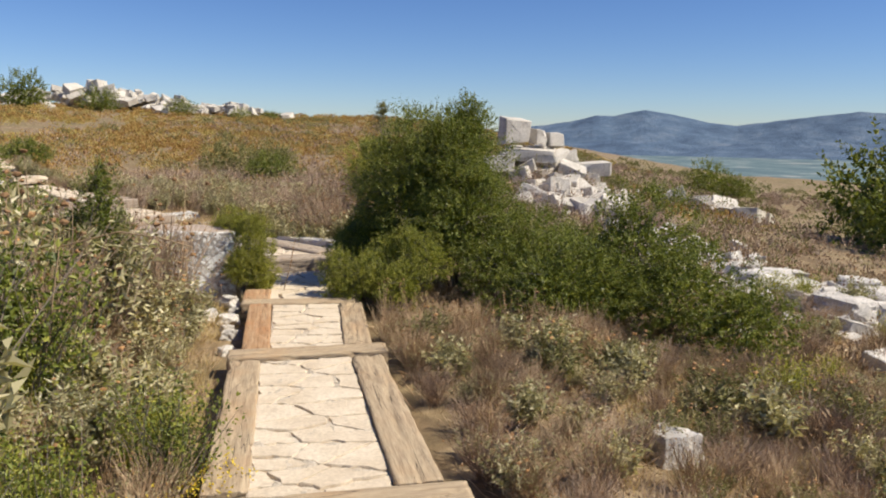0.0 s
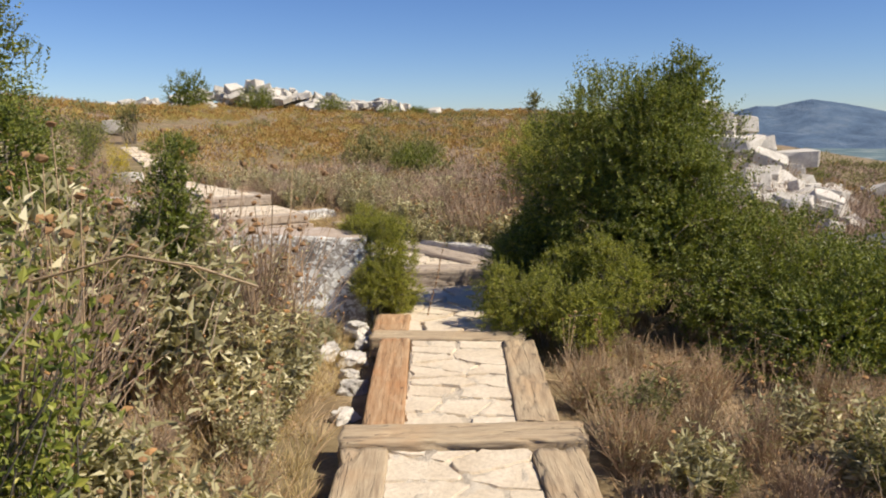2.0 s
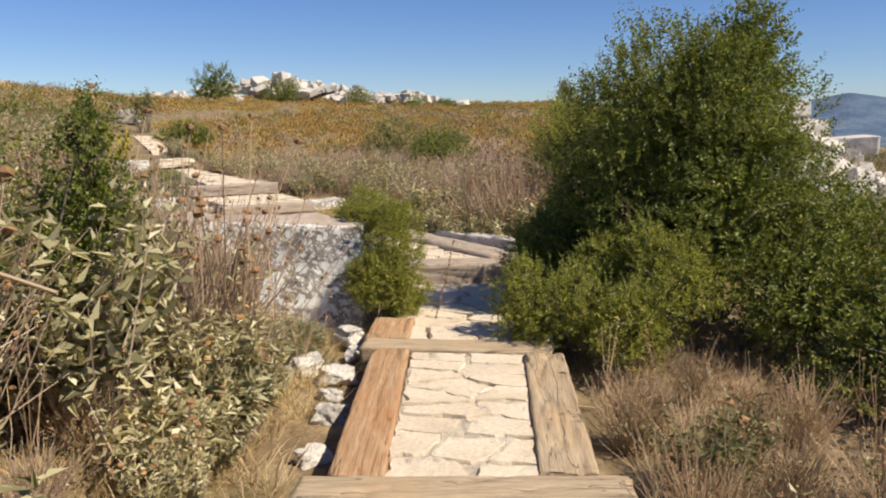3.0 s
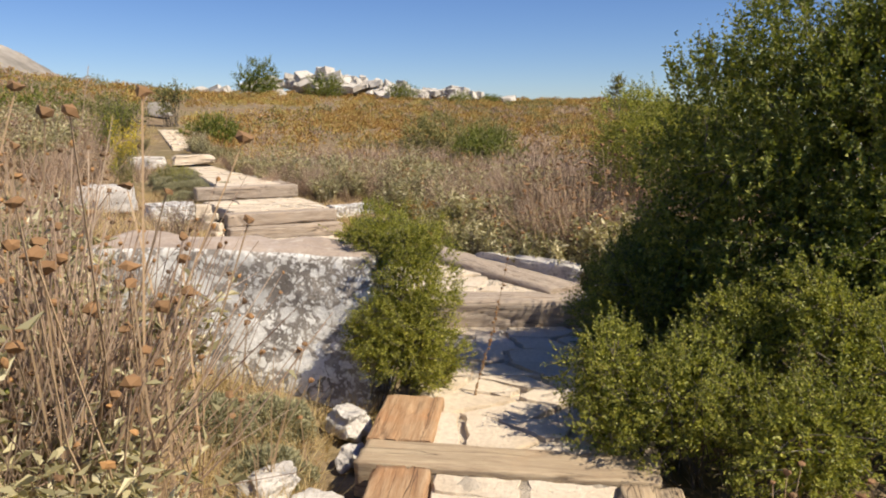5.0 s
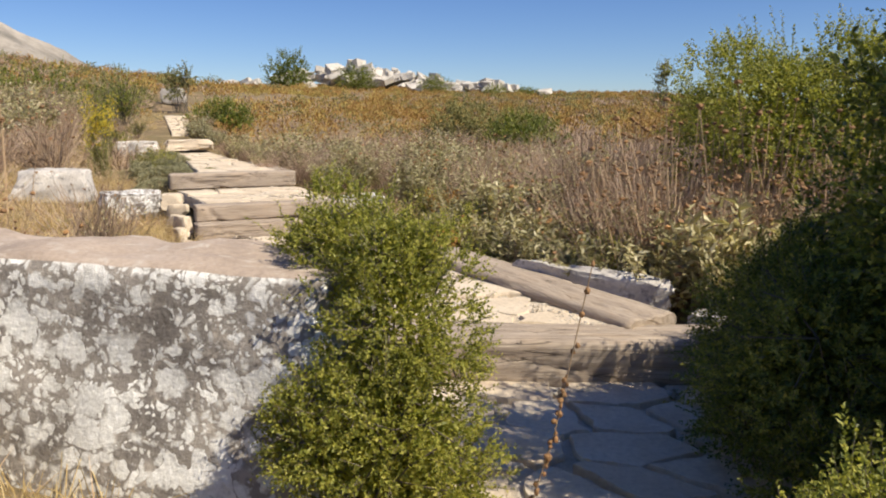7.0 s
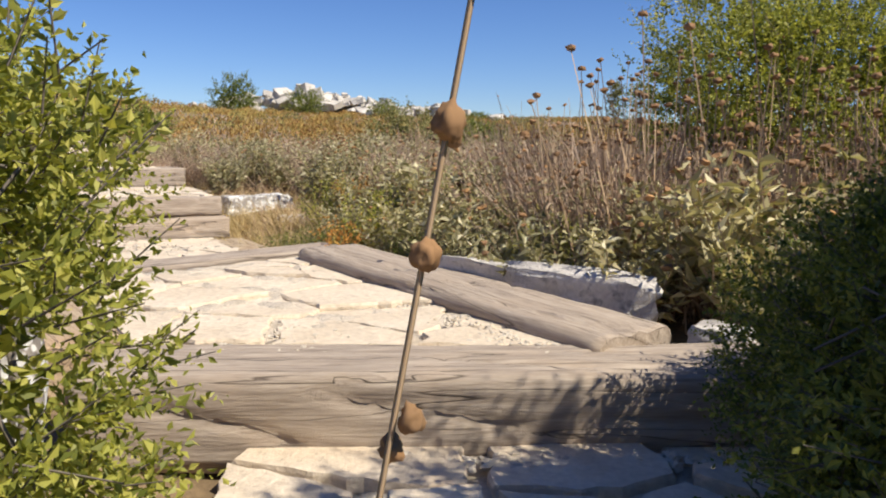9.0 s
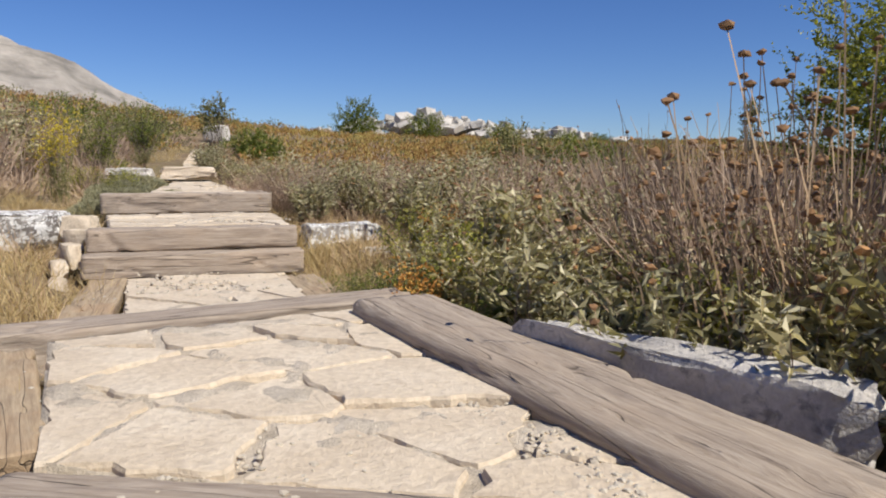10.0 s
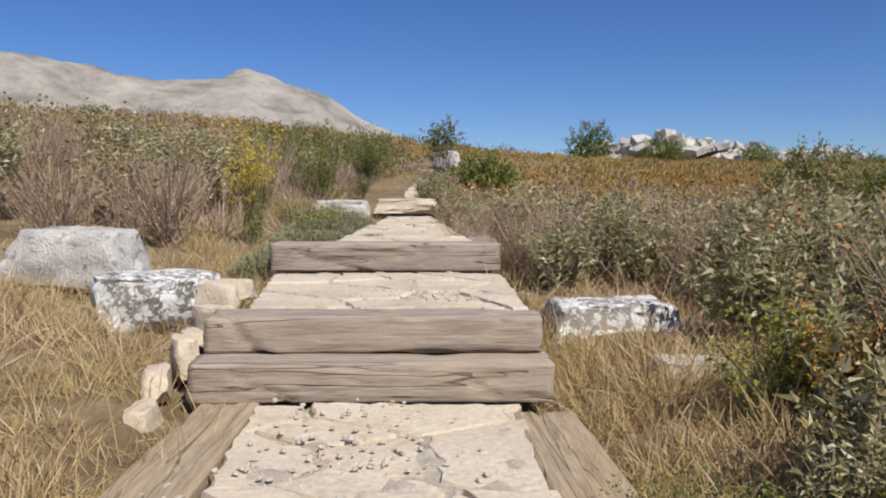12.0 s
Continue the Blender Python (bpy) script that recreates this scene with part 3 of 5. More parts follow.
def hewn_mesh(name, size, seed, mat):
    """A broken squared block: a box with uneven corners, chipped edges and a rough skin, its underside at z 0."""
    r = random.Random(seed)
    bm = bmesh.new()
    bmesh.ops.create_cube(bm, size=1.0)
    for v in bm.verts:
        v.co += Vector((r.uniform(-0.09, 0.09), r.uniform(-0.09, 0.09), r.uniform(-0.12, 0.12)))
    if r.random() < 0.6:
        d = Vector((r.choice((-1, 1)), r.choice((-1, 1)), r.uniform(0.1, 0.9))).normalized()
        cut = bmesh.ops.bisect_plane(bm, geom=bm.verts[:] + bm.edges[:] + bm.faces[:], plane_co=d * r.uniform(0.42, 0.56), plane_no=d, clear_outer=True)
        bmesh.ops.edgeloop_fill(bm, edges=[e for e in cut["geom_cut"] if isinstance(e, bmesh.types.BMEdge)])
    bmesh.ops.bevel(bm, geom=bm.edges[:], offset=0.035, segments=1, affect="EDGES", clamp_overlap=True)
    bmesh.ops.triangulate(bm, faces=bm.faces[:])
    bmesh.ops.subdivide_edges(bm, edges=[e for e in bm.edges if e.calc_length() > 0.22], cuts=2)
    lo = min(v.co.z for v in bm.verts)
    for v in bm.verts:
        v.co += v.co.normalized() * (0.05 * noise.noise(v.co * 3.1 + Vector((seed, 0, 0))) + 0.022 * noise.noise(v.co * 9 + Vector((0, seed, 0))))
        v.co = Vector((v.co.x * size[0], v.co.y * size[1], (v.co.z - lo) * size[2]))
    bmesh.ops.recalc_face_normals(bm, faces=bm.faces[:])
    me = bpy.data.meshes.new(name)
    bm.to_mesh(me)
    bm.free()
    me.materials.append(mat)
    return me


def rock(name, x, y, size, yaw, seed, label, mat=None, sink=0.05, z=None, tilt=0, group="", sub=4, box=0.62, lumps=0.28):
    ob = new(name, rock_mesh(name, size, seed, mat or M_LIME, lumps=lumps, sub=sub, fine=0.05, box=box, cuts=4))
    ob.matrix_world = pose(x, y, (lz(x, y) if z is None else z) - sink, tilt, 0, yaw)
    return tagged(ob, label, "rock", group)


step((-4.825, 16.94), 0.84, 0.180, 0.19, 14, "weathered grey timber forming the lowest step")
step((-4.955, 17.10), 0.82, 0.362, 0.18, 15, "cracked grey timber laid on the lowest step")
step((-6.285, 18.70), 0.87, 0.575, 0.215, 16, "weathered grey timber forming the upper step")
paving("pavement_landing", [(-3.668, 14.888), (-2.972, 15.656), (-4.26, 17.32), (-5.20, 16.58)], (0.06, -0.01), 15, 25, "cream rubble paving before the timber steps", 0.02, 0.9)
beam("edging_timber", (-3.932, 14.84), (-5.36, 16.56), (0.06, 0.0), 0.28, 0.18, EDGE, M_TIMBER, 17, group="edging timbers of the path")
beam("edging_timber", (-2.99, 15.90), (-4.13, 17.30), (0.07, 0.0), 0.28, 0.18, EDGE, M_TIMBER, 18, group="edging timbers of the path")
paving("pavement_tread", [(-5.66, 16.90), (-4.50, 17.80), (-5.50, 19.08), (-6.80, 18.06)], (0.352, 0.37), 12, 26, "cream stone filling of a timber step", 0.02, 0.9)
paving("pavement_upper", [(-6.85, 18.70), (-5.95, 19.40), (-9.45, 23.3), (-9.95, 22.9)], (0.555, 0.58), 22, 27, "cream stone filling above the upper step", 0.02, 0.9)
paving("pavement_far", [(-11.8, 25.5), (-11.3, 25.8), (-14.45, 30.2), (-14.95, 29.85)], (0.9, 1.34), 18, 28, "cream paving climbing away through the scrub", 0.02, 0.9)
rock("step_stone", -10.0, 23.42, (1.05, 0.6, 0.24), 38, 91, "flat cream stone forming the topmost step", M_SLAB, z=0.62, sink=0, box=0.5)
beam("timber_stub", (-6.05, 19.68), (-7.3, 21.2), (0.56, 0.57), 0.24, 0.16, "half-buried timber edging above the upper step", M_TIMBER_GREY, 19)


def hewn_block():
    """The big squared stone beside the path, lichen on its sides, bare on its top."""
    L, W, Hh = 2.2, 0.62, 1.12
    bm = bmesh.new()
    bmesh.ops.create_cube(bm, size=1.0)
    bmesh.ops.subdivide_edges(bm, edges=bm.edges[:], cuts=22, use_grid_fill=True)
    for v in bm.verts:
        c = Vector((v.co.x * L, v.co.y * W, v.co.z * Hh))
        edge = sorted((L / 2 - abs(c.x), W / 2 - abs(c.y), Hh / 2 - abs(c.z)))[1]
        rnd = max(0, 0.05 - edge) / 0.05
        c -= Vector((math.copysign(1, c.x) * (abs(c.x) > L / 2 - 0.05), math.copysign(1, c.y) * (abs(c.y) > W / 2 - 0.05), math.copysign(1, c.z) * (abs(c.z) > Hh / 2 - 0.05))) * 0.02 * rnd
        n = noise.fractal(c * 2.2, 1.0, 2.0, 5) * 0.045 + noise.noise(c * 11) * 0.008
        c += Vector((c.x / L * 0.4, c.y / W, c.z / Hh * 0.8)).normalized() * n
        if c.x > 0:
            c.z -= 0.02 * c.x
        c.y -= 0.20 * (0.5 - c.z / Hh) * (c.y < 0)
        v.co = c + Vector((0, 0, Hh / 2))
    me = bpy.data.meshes.new("hewn_block")
    for f in bm.faces:
        f.smooth = True
        f.material_index = 1 if f.normal.z > 0.8 and f.calc_center_median().z > Hh * 0.8 else 0
    bm.to_mesh(me)
    bm.free()
    me.materials.append(M_LICHEN)
    me.materials.append(M_CAP)
    ob = new("hewn_block", me)
    ob.matrix_world = pose(-2.97, 11.78, -0.27, 0, 0, 3)
    tagged(ob, "large squared stone block covered in white lichen", "stone block")


hewn_block()
rock("edge_stone", -1.10, 14.63, (1.42, 0.28, 0.36), -33, 31, "long white-topped limestone edging the platform", M_LIME, sink=0, z=-0.06, lumps=0.6, box=0.5)
rock("edge_stone", -0.30, 13.98, (0.26, 0.2, 0.14), -30, 32, "small flat grey limestone beside the platform", sink=0, z=0.02, box=0.52)
rock("boulder", -4.46, 18.72, (0.86, 0.54, 0.42), 38, 33, "grey lichened limestone boulder beside the timber steps", M_LICHEN, z=-0.05, box=0.5)
rock("boulder", -8.012, 17.192, (1.0, 0.55, 0.46), 30, 34, "flat-topped pale limestone boulder in dry grass", z=0.30, box=0.52)
rock("boulder", -6.788, 17.084, (0.80, 0.6, 0.42), 35, 35, "grey lichened limestone boulder beside the steps", M_LICHEN, z=0.10)
rock("boulder", -4.328, 13.784, (0.5, 0.4, 0.28), 20, 36, "low grey limestone in dry grass")
rock("boulder", -10.9, 22.9, (0.95, 0.5, 0.34), 30, 37, "grey limestone at the head of the steps")
for k, (x, y, s) in enumerate([(-1.66, 9.8, 0.27), (-1.98, 9.98, 0.28), (-1.7, 10.45, 0.2), (-1.85, 10.85, 0.28), (-1.5, 9.1, 0.24), (-1.42, 8.5, 0.2), (-2.25, 9.25, 0.26), (-1.6, 9.45, 0.18)]):
    rock("stone", x, y, (s * 1.15, s * 0.8, s * 0.62), k * 47, 40 + k, "small rough pale limestone in dry grass by the path", sub=4, group="stones by the path", z=-0.17, sink=0, lumps=0.7, box=0.7)
rock("boulder", -5.55, 15.05, (0.3, 0.24, 0.2), 10, 38, "small pale limestone in dry grass")
rock("boulder", -3.72, 18.05, (0.4, 0.26, 0.12), 40, 39, "flat pale limestone among green herbs")
for k in range(7):
    p = Vector((-5.52, 16.42)) + UPW * (0.26 * k - 0.2) - SIDE * (0.1 + 0.04 * (k % 2))
    rock("stone", p.x, p.y, (0.27, 0.13, 0.13 + 0.04 * (k % 3)), 125 + 17 * k, 60 + k, "pale broken stone wedged beside the steps", M_SLAB, sub=3, group="stones by the steps", z=-0.08 + 0.06 * k, sink=0)
rock("boulder", 2.55, 5.75, (0.42, 0.36, 0.36), 15, 71, "pale limestone among dry sage", sink=0.1)
for k, (x, y, s) in enumerate([(7.4, 13.3, 1.1), (8.3, 12.6, 0.9), (7.9, 11.8, 1.0), (8.8, 11.5, 1.1), (6.6, 12.2, 0.6), (8.3, 10.6, 0.9), (9.6, 13.2, 1.1), (7.2, 10.9, 0.5), (9.3, 10.2, 0.8), (6.2, 13.4, 0.5), (5.7, 14.6, 0.6), (8.8, 9.3, 0.6), (5.4, 10.4, 0.4), (10.2, 14.8, 0.9)]):
    rock("boulder", x, y, (s, s * 0.7, s * 0.5), k * 53, 80 + k, "tumbled grey-white limestone boulder on the slope", group="boulders on the slope")
rr = random.Random(5)


def pile(name, cx, cy, sx, sy, count, smin, smax, seed, label, mat, lift, group):
    """A tumbled pile of hewn blocks, each its own stone, leaning on the heap below it."""
    q = random.Random(seed)
    meshes = [hewn_mesh("fallen_block", (1.0, 0.7, 0.36 + 0.05 * (k % 3)), seed * 10 + k, mat) for k in range(7)]
    for k in range(count):
        u, w = q.gauss(0, 0.45), q.gauss(0, 0.45)
        x, y = cx + u * sx, cy + w * sy
        s = q.uniform(smin, smax)
        heap = lift * max(0, 1 - (u * u + w * w) * 1.1)
        ob = new(name, meshes[k % 7])
        ob.matrix_world = pose(x, y, lz(x, y) + heap * q.uniform(0.3, 1.0) - 0.1 * s, q.uniform(-28, 28), q.uniform(-24, 24), q.uniform(0, 360)) @ Matrix.Diagonal((s, s * q.uniform(0.8, 1.2), s * q.uniform(0.8, 1.4), 1))
        tagged(ob, label, "stone block", group)


pile("fallen_block", 5.9, 26.0, 2.0, 2.2, 62, 0.45, 1.0, 11, "tumbled pale limestone block of a ruined wall", M_LIMEFAR, 0.45, "ruined wall on the slope")
pile("fallen_block", 6.1, 22.6, 1.9, 2.4, 58, 0.4, 1.0, 12, "pale limestone block fallen down the slope", M_LIMEFAR, 0.1, "ruined wall on the slope")
pile("fallen_block", 14.5, 33.0, 4.0, 3.0, 18, 0.6, 1.4, 13, "pale limestone block fallen down the slope", M_LIMEFAR, 0.2, "far stones")
pile("fallen_block", -33.5, 97.0, 14.0, 4.0, 122, 0.9, 2.3, 14, "white limestone block of the ruins on the skyline", M_LIMEFAR, 2.5, "ruins on the skyline")
pile("fallen_block", -18.0, 96.0, 8.0, 3.0, 38, 0.7, 1.8, 15, "white limestone block of the ruins on the skyline", M_LIMEFAR, 1.0, "ruins on the skyline")
for x, y, w, d, h, zz in ((4.75, 25.3, 0.95, 0.8, 0.95, 0.95), (5.6, 25.5, 0.5, 0.7, 0.55, 0.8), (6.15, 25.6, 0.6, 0.7, 0.55, 0.75), (5.3, 25.2, 1.9, 1.0, 0.5, 0.35), (4.2, 25.0, 1.2, 1.0, 0.6, 0.35), (7.4, 25.6, 1.7, 1.4, 0.45, 0.3)):
    ob = new("standing_block", hewn_mesh("standing_block", (w * 0.85, d * 0.9, h * 0.85), int(x * 10), M_LIMEFAR))
    ob.matrix_world = pose(x, y, lz(x, y) + zz, rr.uniform(-4, 4), rr.uniform(-4, 4), rr.uniform(-15, 15))
    tagged(ob, "squared limestone block still standing on the ruined wall", "stone block", "ruined wall on the slope")
ob = new("standing_block", rock_mesh("standing_block", (0.5, 0.4, 0.4), 99, M_LIMEFAR, lumps=0.1, cuts=1, fine=0.01))
ob.matrix_world = pose(-18.6, 35.9, lz(-18.6, 35.9) + 0.05, 0, 0, 10) @ Matrix.Diagonal((1.9, 1.4, 1.6, 1))
tagged(ob, "white limestone block in the scrub", "stone block")


pile("boulder", 7.7, 14.5, 2.2, 7.5, 190, 0.16, 0.6, 16, "tumbled grey-white limestone boulder on the slope", M_LIME, 0.05, "boulders on the slope")


# ---- bushes ----
def bush(name, at, lobes, count, leaf, label, mat=None, shoots=40, seed=1, wood=True):
    """An evergreen bush: woody limbs, and a crown of leafy sprays that stand out of uneven lobes, with hollows between them."""
    global rng
    rng = np.random.default_rng(seed)
    base = empty(name, pose(at[0], at[1], at[2]), label, "bush")
    lob = np.array(lobes, float)
    area = (lob[:, 3] * lob[:, 5]) ** 0.9
    share = area / area.sum()
    per = 15
    P, D, S, A, B = [], [], [], [], []
    for (cx, cy, cz, rx, ry, rz), s in zip(lob, share):
        mean = (rx + ry + rz) / 3
        n = max(20, int(count * s / per))
        knots = unit(rng.normal(size=(max(16, int(34 * mean ** 0.5)), 3)))
        reach = rng.uniform(0.66, 1.22, len(knots))
        d = unit(rng.normal(size=(n, 3)))
        d[:, 2] = np.where(d[:, 2] < -0.8, -d[:, 2], d[:, 2])
        near = np.argmax(d @ knots.T, 1)
        fit_to = np.max(d @ knots.T, 1)
        rad = reach[near] * (0.5 + 0.5 * smooth01(fit_to, 0.74, 0.97)) * rng.uniform(0.62, 1.0, n) ** 0.5
        c = np.array([cx, cy, cz])
        foot = c + d * rad[:, None] * np.array([rx, ry, rz])
        out = unit(d * 0.8 + knots[near] * 0.6 + rng.normal(size=(n, 3)) * 0.45 + np.array([0, 0, 0.45]))
        ln = (leaf * 4.2 + 0.05 * mean) * rng.uniform(0.5, 1.35, n)
        tip = foot + out * ln[:, None]
        A.append(foot)
        B.append(tip)
        t = np.linspace(0.05, 1.0, per)[None, :, None] + rng.normal(size=(n, per, 1)) * 0.03
        p = foot[:, None] + (tip - foot)[:, None] * t
        side = unit(np.cross(out, rng.normal(size=(n, 3))))[:, None]
        side2 = np.cross(out[:, None], side)
        w = np.arange(per)[None, :, None] * 2.4
        P.append((p + rng.normal(size=p.shape) * leaf * 0.25).reshape(-1, 3))
        D.append((side * np.cos(w) + side2 * np.sin(w) + out[:, None] * 0.75).reshape(-1, 3))
        S.append((leaf * rng.uniform(0.65, 1.3, (n, per)) * (1.1 - 0.45 * np.linspace(0, 1, per) ** 2)[None]).ravel())
        m = int(n * per * 0.16)
        dd = unit(rng.normal(size=(m, 3)))
        P.append(c + dd * rng.uniform(0.3, 0.66, (m, 1)) * np.array([rx, ry, rz]))
        D.append(dd + rng.normal(size=(m, 3)) * 0.7)
        S.append(np.full(m, leaf * 1.7))
    for k in range(shoots):
        cx, cy, cz, rx, ry, rz = lob[rng.choice(len(lob), p=share)]
        d = unit(rng.normal(size=3) + np.array([0, 0, 0.7]))
        a = np.array([cx, cy, cz]) + d * np.array([rx, ry, rz]) * 0.9
        b = a + unit(d + np.array([0, 0, 0.9]) + rng.normal(size=3) * 0.25) * rng.uniform(0.12, 0.34) * max(0.6, (rx + rz) / 2)
        A.append(a[None])
        B.append(b[None])
        t = np.linspace(0.05, 1, 22)[:, None]
        P.append(a + (b - a) * t)
        D.append(unit(rng.normal(size=(22, 3))) + (b - a) / np.linalg.norm(b - a))
        S.append(np.full(22, leaf * 0.9))
    P, D, size = np.concatenate(P), np.concatenate(D), np.concatenate(S)
    P[:, 2] = np.maximum(P[:, 2], 0.02)
    v, f = leaves(P, D, size, size * 0.56, 0.15)
    part("crown", mesh_np("crown", v, f, mat or M_LEAF_BUSH), None, base)
    if wood:
        a0, b0 = [], []
        for cx, cy, cz, rx, ry, rz in lob:
            for k in range(9):
                d = unit(rng.normal(size=3) + np.array([0, 0, 0.3]))
                root = np.array([cx * 0.55, cy * 0.55, 0.0]) + rng.normal(size=3) * np.array([0.08, 0.08, 0])
                a0.append(root)
                b0.append(np.array([cx, cy, cz]) + d * np.array([rx, ry, rz]) * 0.5)
                for q in range(4):
                    e = unit(d + rng.normal(size=3) * 0.6)
                    a0.append(b0[-1 - q])
                    b0.append(np.array([cx, cy, cz]) + e * np.array([rx, ry, rz]) * 0.8)
        a0, b0 = np.array(a0), np.array(b0)
        a0[:, 2] = np.maximum(a0[:, 2], 0.0)
        b0[:, 2] = np.maximum(b0[:, 2], 0.03)
        ln = np.linalg.norm(b0 - a0, axis=1)
        v, f = rods(a0, b0, 0.012 * np.clip(ln, 0.2, 1.4), 0.003, (a0 + b0) / 2 + rng.normal(size=a0.shape) * 0.06 * ln[:, None])
        ta, tb = np.concatenate(A)[::2], np.concatenate(B)[::2]
        v2, f2 = rods(ta, tb, 0.0016, 0.0008)
        v, f = np.concatenate([v, v2]), np.concatenate([f, f2 + len(v)])
        part("branchwork", mesh_np("branchwork", v, f, M_BARK, True), None, base, "grey woody limbs", "stuff")
    return base


bush("evergreen_bush", (1.2, 11.6, 0.0), [
    (0.0, 0.2, 1.4, 1.05, 1.05, 1.15), (0.1, 0.1, 1.95, 0.78, 0.7, 0.62), (0.42, 0.1, 2.4, 0.32, 0.32, 0.38), (-0.6, 0.3, 1.0, 0.9, 1.0, 1.1), 
    (1.2, -0.6, 0.5, 1.0, 1.0, 0.62), (0.75, -1.0, 0.4, 0.7, 0.65, 0.42), (1.4, -1.9, 0.3, 1.0, 0.9, 0.6), (0.35, -0.35, 1.0, 0.85, 0.7, 0.75), (2.0, -1.6, 0.2, 0.7, 0.8, 0.5)],
    135000, 0.034, "large dense dark evergreen bush overhanging the path", seed=2, shoots=150)
bush("evergreen_bush", (-1.6, 11.55, -0.1), [(0.02, -0.06, 0.74, 0.28, 0.26, 0.38), (0.02, -0.2, 0.42, 0.36, 0.28, 0.36), (-0.42, 0.55, 0.92, 0.34, 0.2, 0.2), (-0.06, 0.08, 0.98, 0.24, 0.22, 0.2), (-0.3, 0.3, 1.0, 0.24, 0.24, 0.2), (-0.22, -0.30, 0.42, 0.17, 0.14, 0.22), (0.14, -0.05, 0.2, 0.26, 0.3, 0.24)],
     52000, 0.0165, "rounded yellow-green evergreen shrub beside the stone block", M_LEAF_SMALL, 24, 3)
bush("evergreen_bush", (0.15, 12.0, -0.15), [(0.25, -0.7, 0.5, 0.5, 0.5, 0.5), (-0.2, 0.1, 0.6, 0.55, 0.62, 0.55), (-0.2, -0.3, 0.3, 0.36, 0.5, 0.32), (0.0, 0.6, 0.5, 0.62, 0.7, 0.55), (-0.22, 0.95, 0.42, 0.42, 0.5, 0.4), (-0.38, 0.5, 0.22, 0.34, 0.48, 0.32), (-0.3, 0.55, 0.55, 0.34, 0.45, 0.4), (0.05, 1.25, 0.5, 0.5, 0.45, 0.5)],
     125000, 0.018, "dark drooping evergreen shrub crowding the paving", M_LEAF_BUSH, 70, 12)
bush("evergreen_bush", (0.2, 10.5, -0.1), [(-0.12, 0.0, 0.38, 0.34, 0.36, 0.34), (0.34, -0.36, 0.38, 0.40, 0.38, 0.36), (0.16, 0.38, 0.6, 0.34, 0.32, 0.3), (-0.50, 0.22, 0.46, 0.27, 0.28, 0.28), (-0.5, 0.42, 0.26, 0.22, 0.26, 0.22), (0.72, -0.05, 0.66, 0.38, 0.36, 0.34), (-0.46, 0.0, 0.22, 0.2, 0.24, 0.2), (0.5, 0.1, 0.88, 0.26, 0.24, 0.22)],
     44000, 0.02, "low sunlit yellow-green evergreen shrub at the foot of the big bush", M_LEAF_MID, 130, 6)
bush("evergreen_bush", (-4.4, 8.8, lz(-4.4, 8.8)), [(0, 0, 1.6, 0.8, 0.8, 1.1), (0.2, -0.3, 0.8, 0.9, 0.8, 0.8), (-0.2, 0.2, 2.5, 0.5, 0.5, 0.7)],
     26000, 0.034, "tall dark evergreen shrub on the bank above the path", seed=7, shoots=60)
bush("evergreen_bush", (-2.75, 8.5, lz(-2.75, 8.5)), [(0, 0, 0.85, 0.42, 0.42, 0.6), (0.05, 0, 1.35, 0.25, 0.25, 0.4), (0.1, 0, 1.75, 0.1, 0.1, 0.25)],
     9000, 0.03, "slender green shrub with an upright sprig on the bank", seed=8, shoots=20)
bush("evergreen_bush", (3.9, 10.4, lz(3.9, 10.4)), [(0, 0, 0.9, 0.9, 0.9, 0.95), (0.3, -0.9, 0.55, 0.8, 0.7, 0.65), (0.7, -1.7, 0.35, 0.65, 0.6, 0.5), (-0.6, 0.4, 0.6, 0.7, 0.7, 0.7)],
     34000, 0.04, "dense dark evergreen bush on the slope below the path", seed=4)
bush("evergreen_bush", (0.9, 17.2, lz(0.9, 17.2)), [(0, 0, 1.0, 1.4, 1.2, 1.15), (-0.6, -0.1, 1.3, 0.8, 0.8, 0.8), (0.8, 0, 1.35, 0.8, 0.8, 0.75)],
     60000, 0.032, "rounded evergreen bush behind the platform", M_LEAF_MID, seed=5)
bush("sapling", (-15.4, 31.4, lz(-15.4, 31.4)), [(0, 0, 0.8, 0.4, 0.4, 0.5), (0.3, 0, 1.1, 0.25, 0.25, 0.4), (-0.3, 0, 1.0, 0.25, 0.25, 0.4)], 900, 0.07, "thin grey-green sapling on the bank", M_LEAF_DULL, 8, 10)
bush("sapling", (0.5, 52, lz(0.5, 52)), [(0, 0, 1.5, 0.35, 0.35, 0.8), (0.1, 0, 2.3, 0.2, 0.2, 0.4)], 420, 0.12, "thin lone sapling standing above the scrub", M_LEAF_DULL, 6, 9)
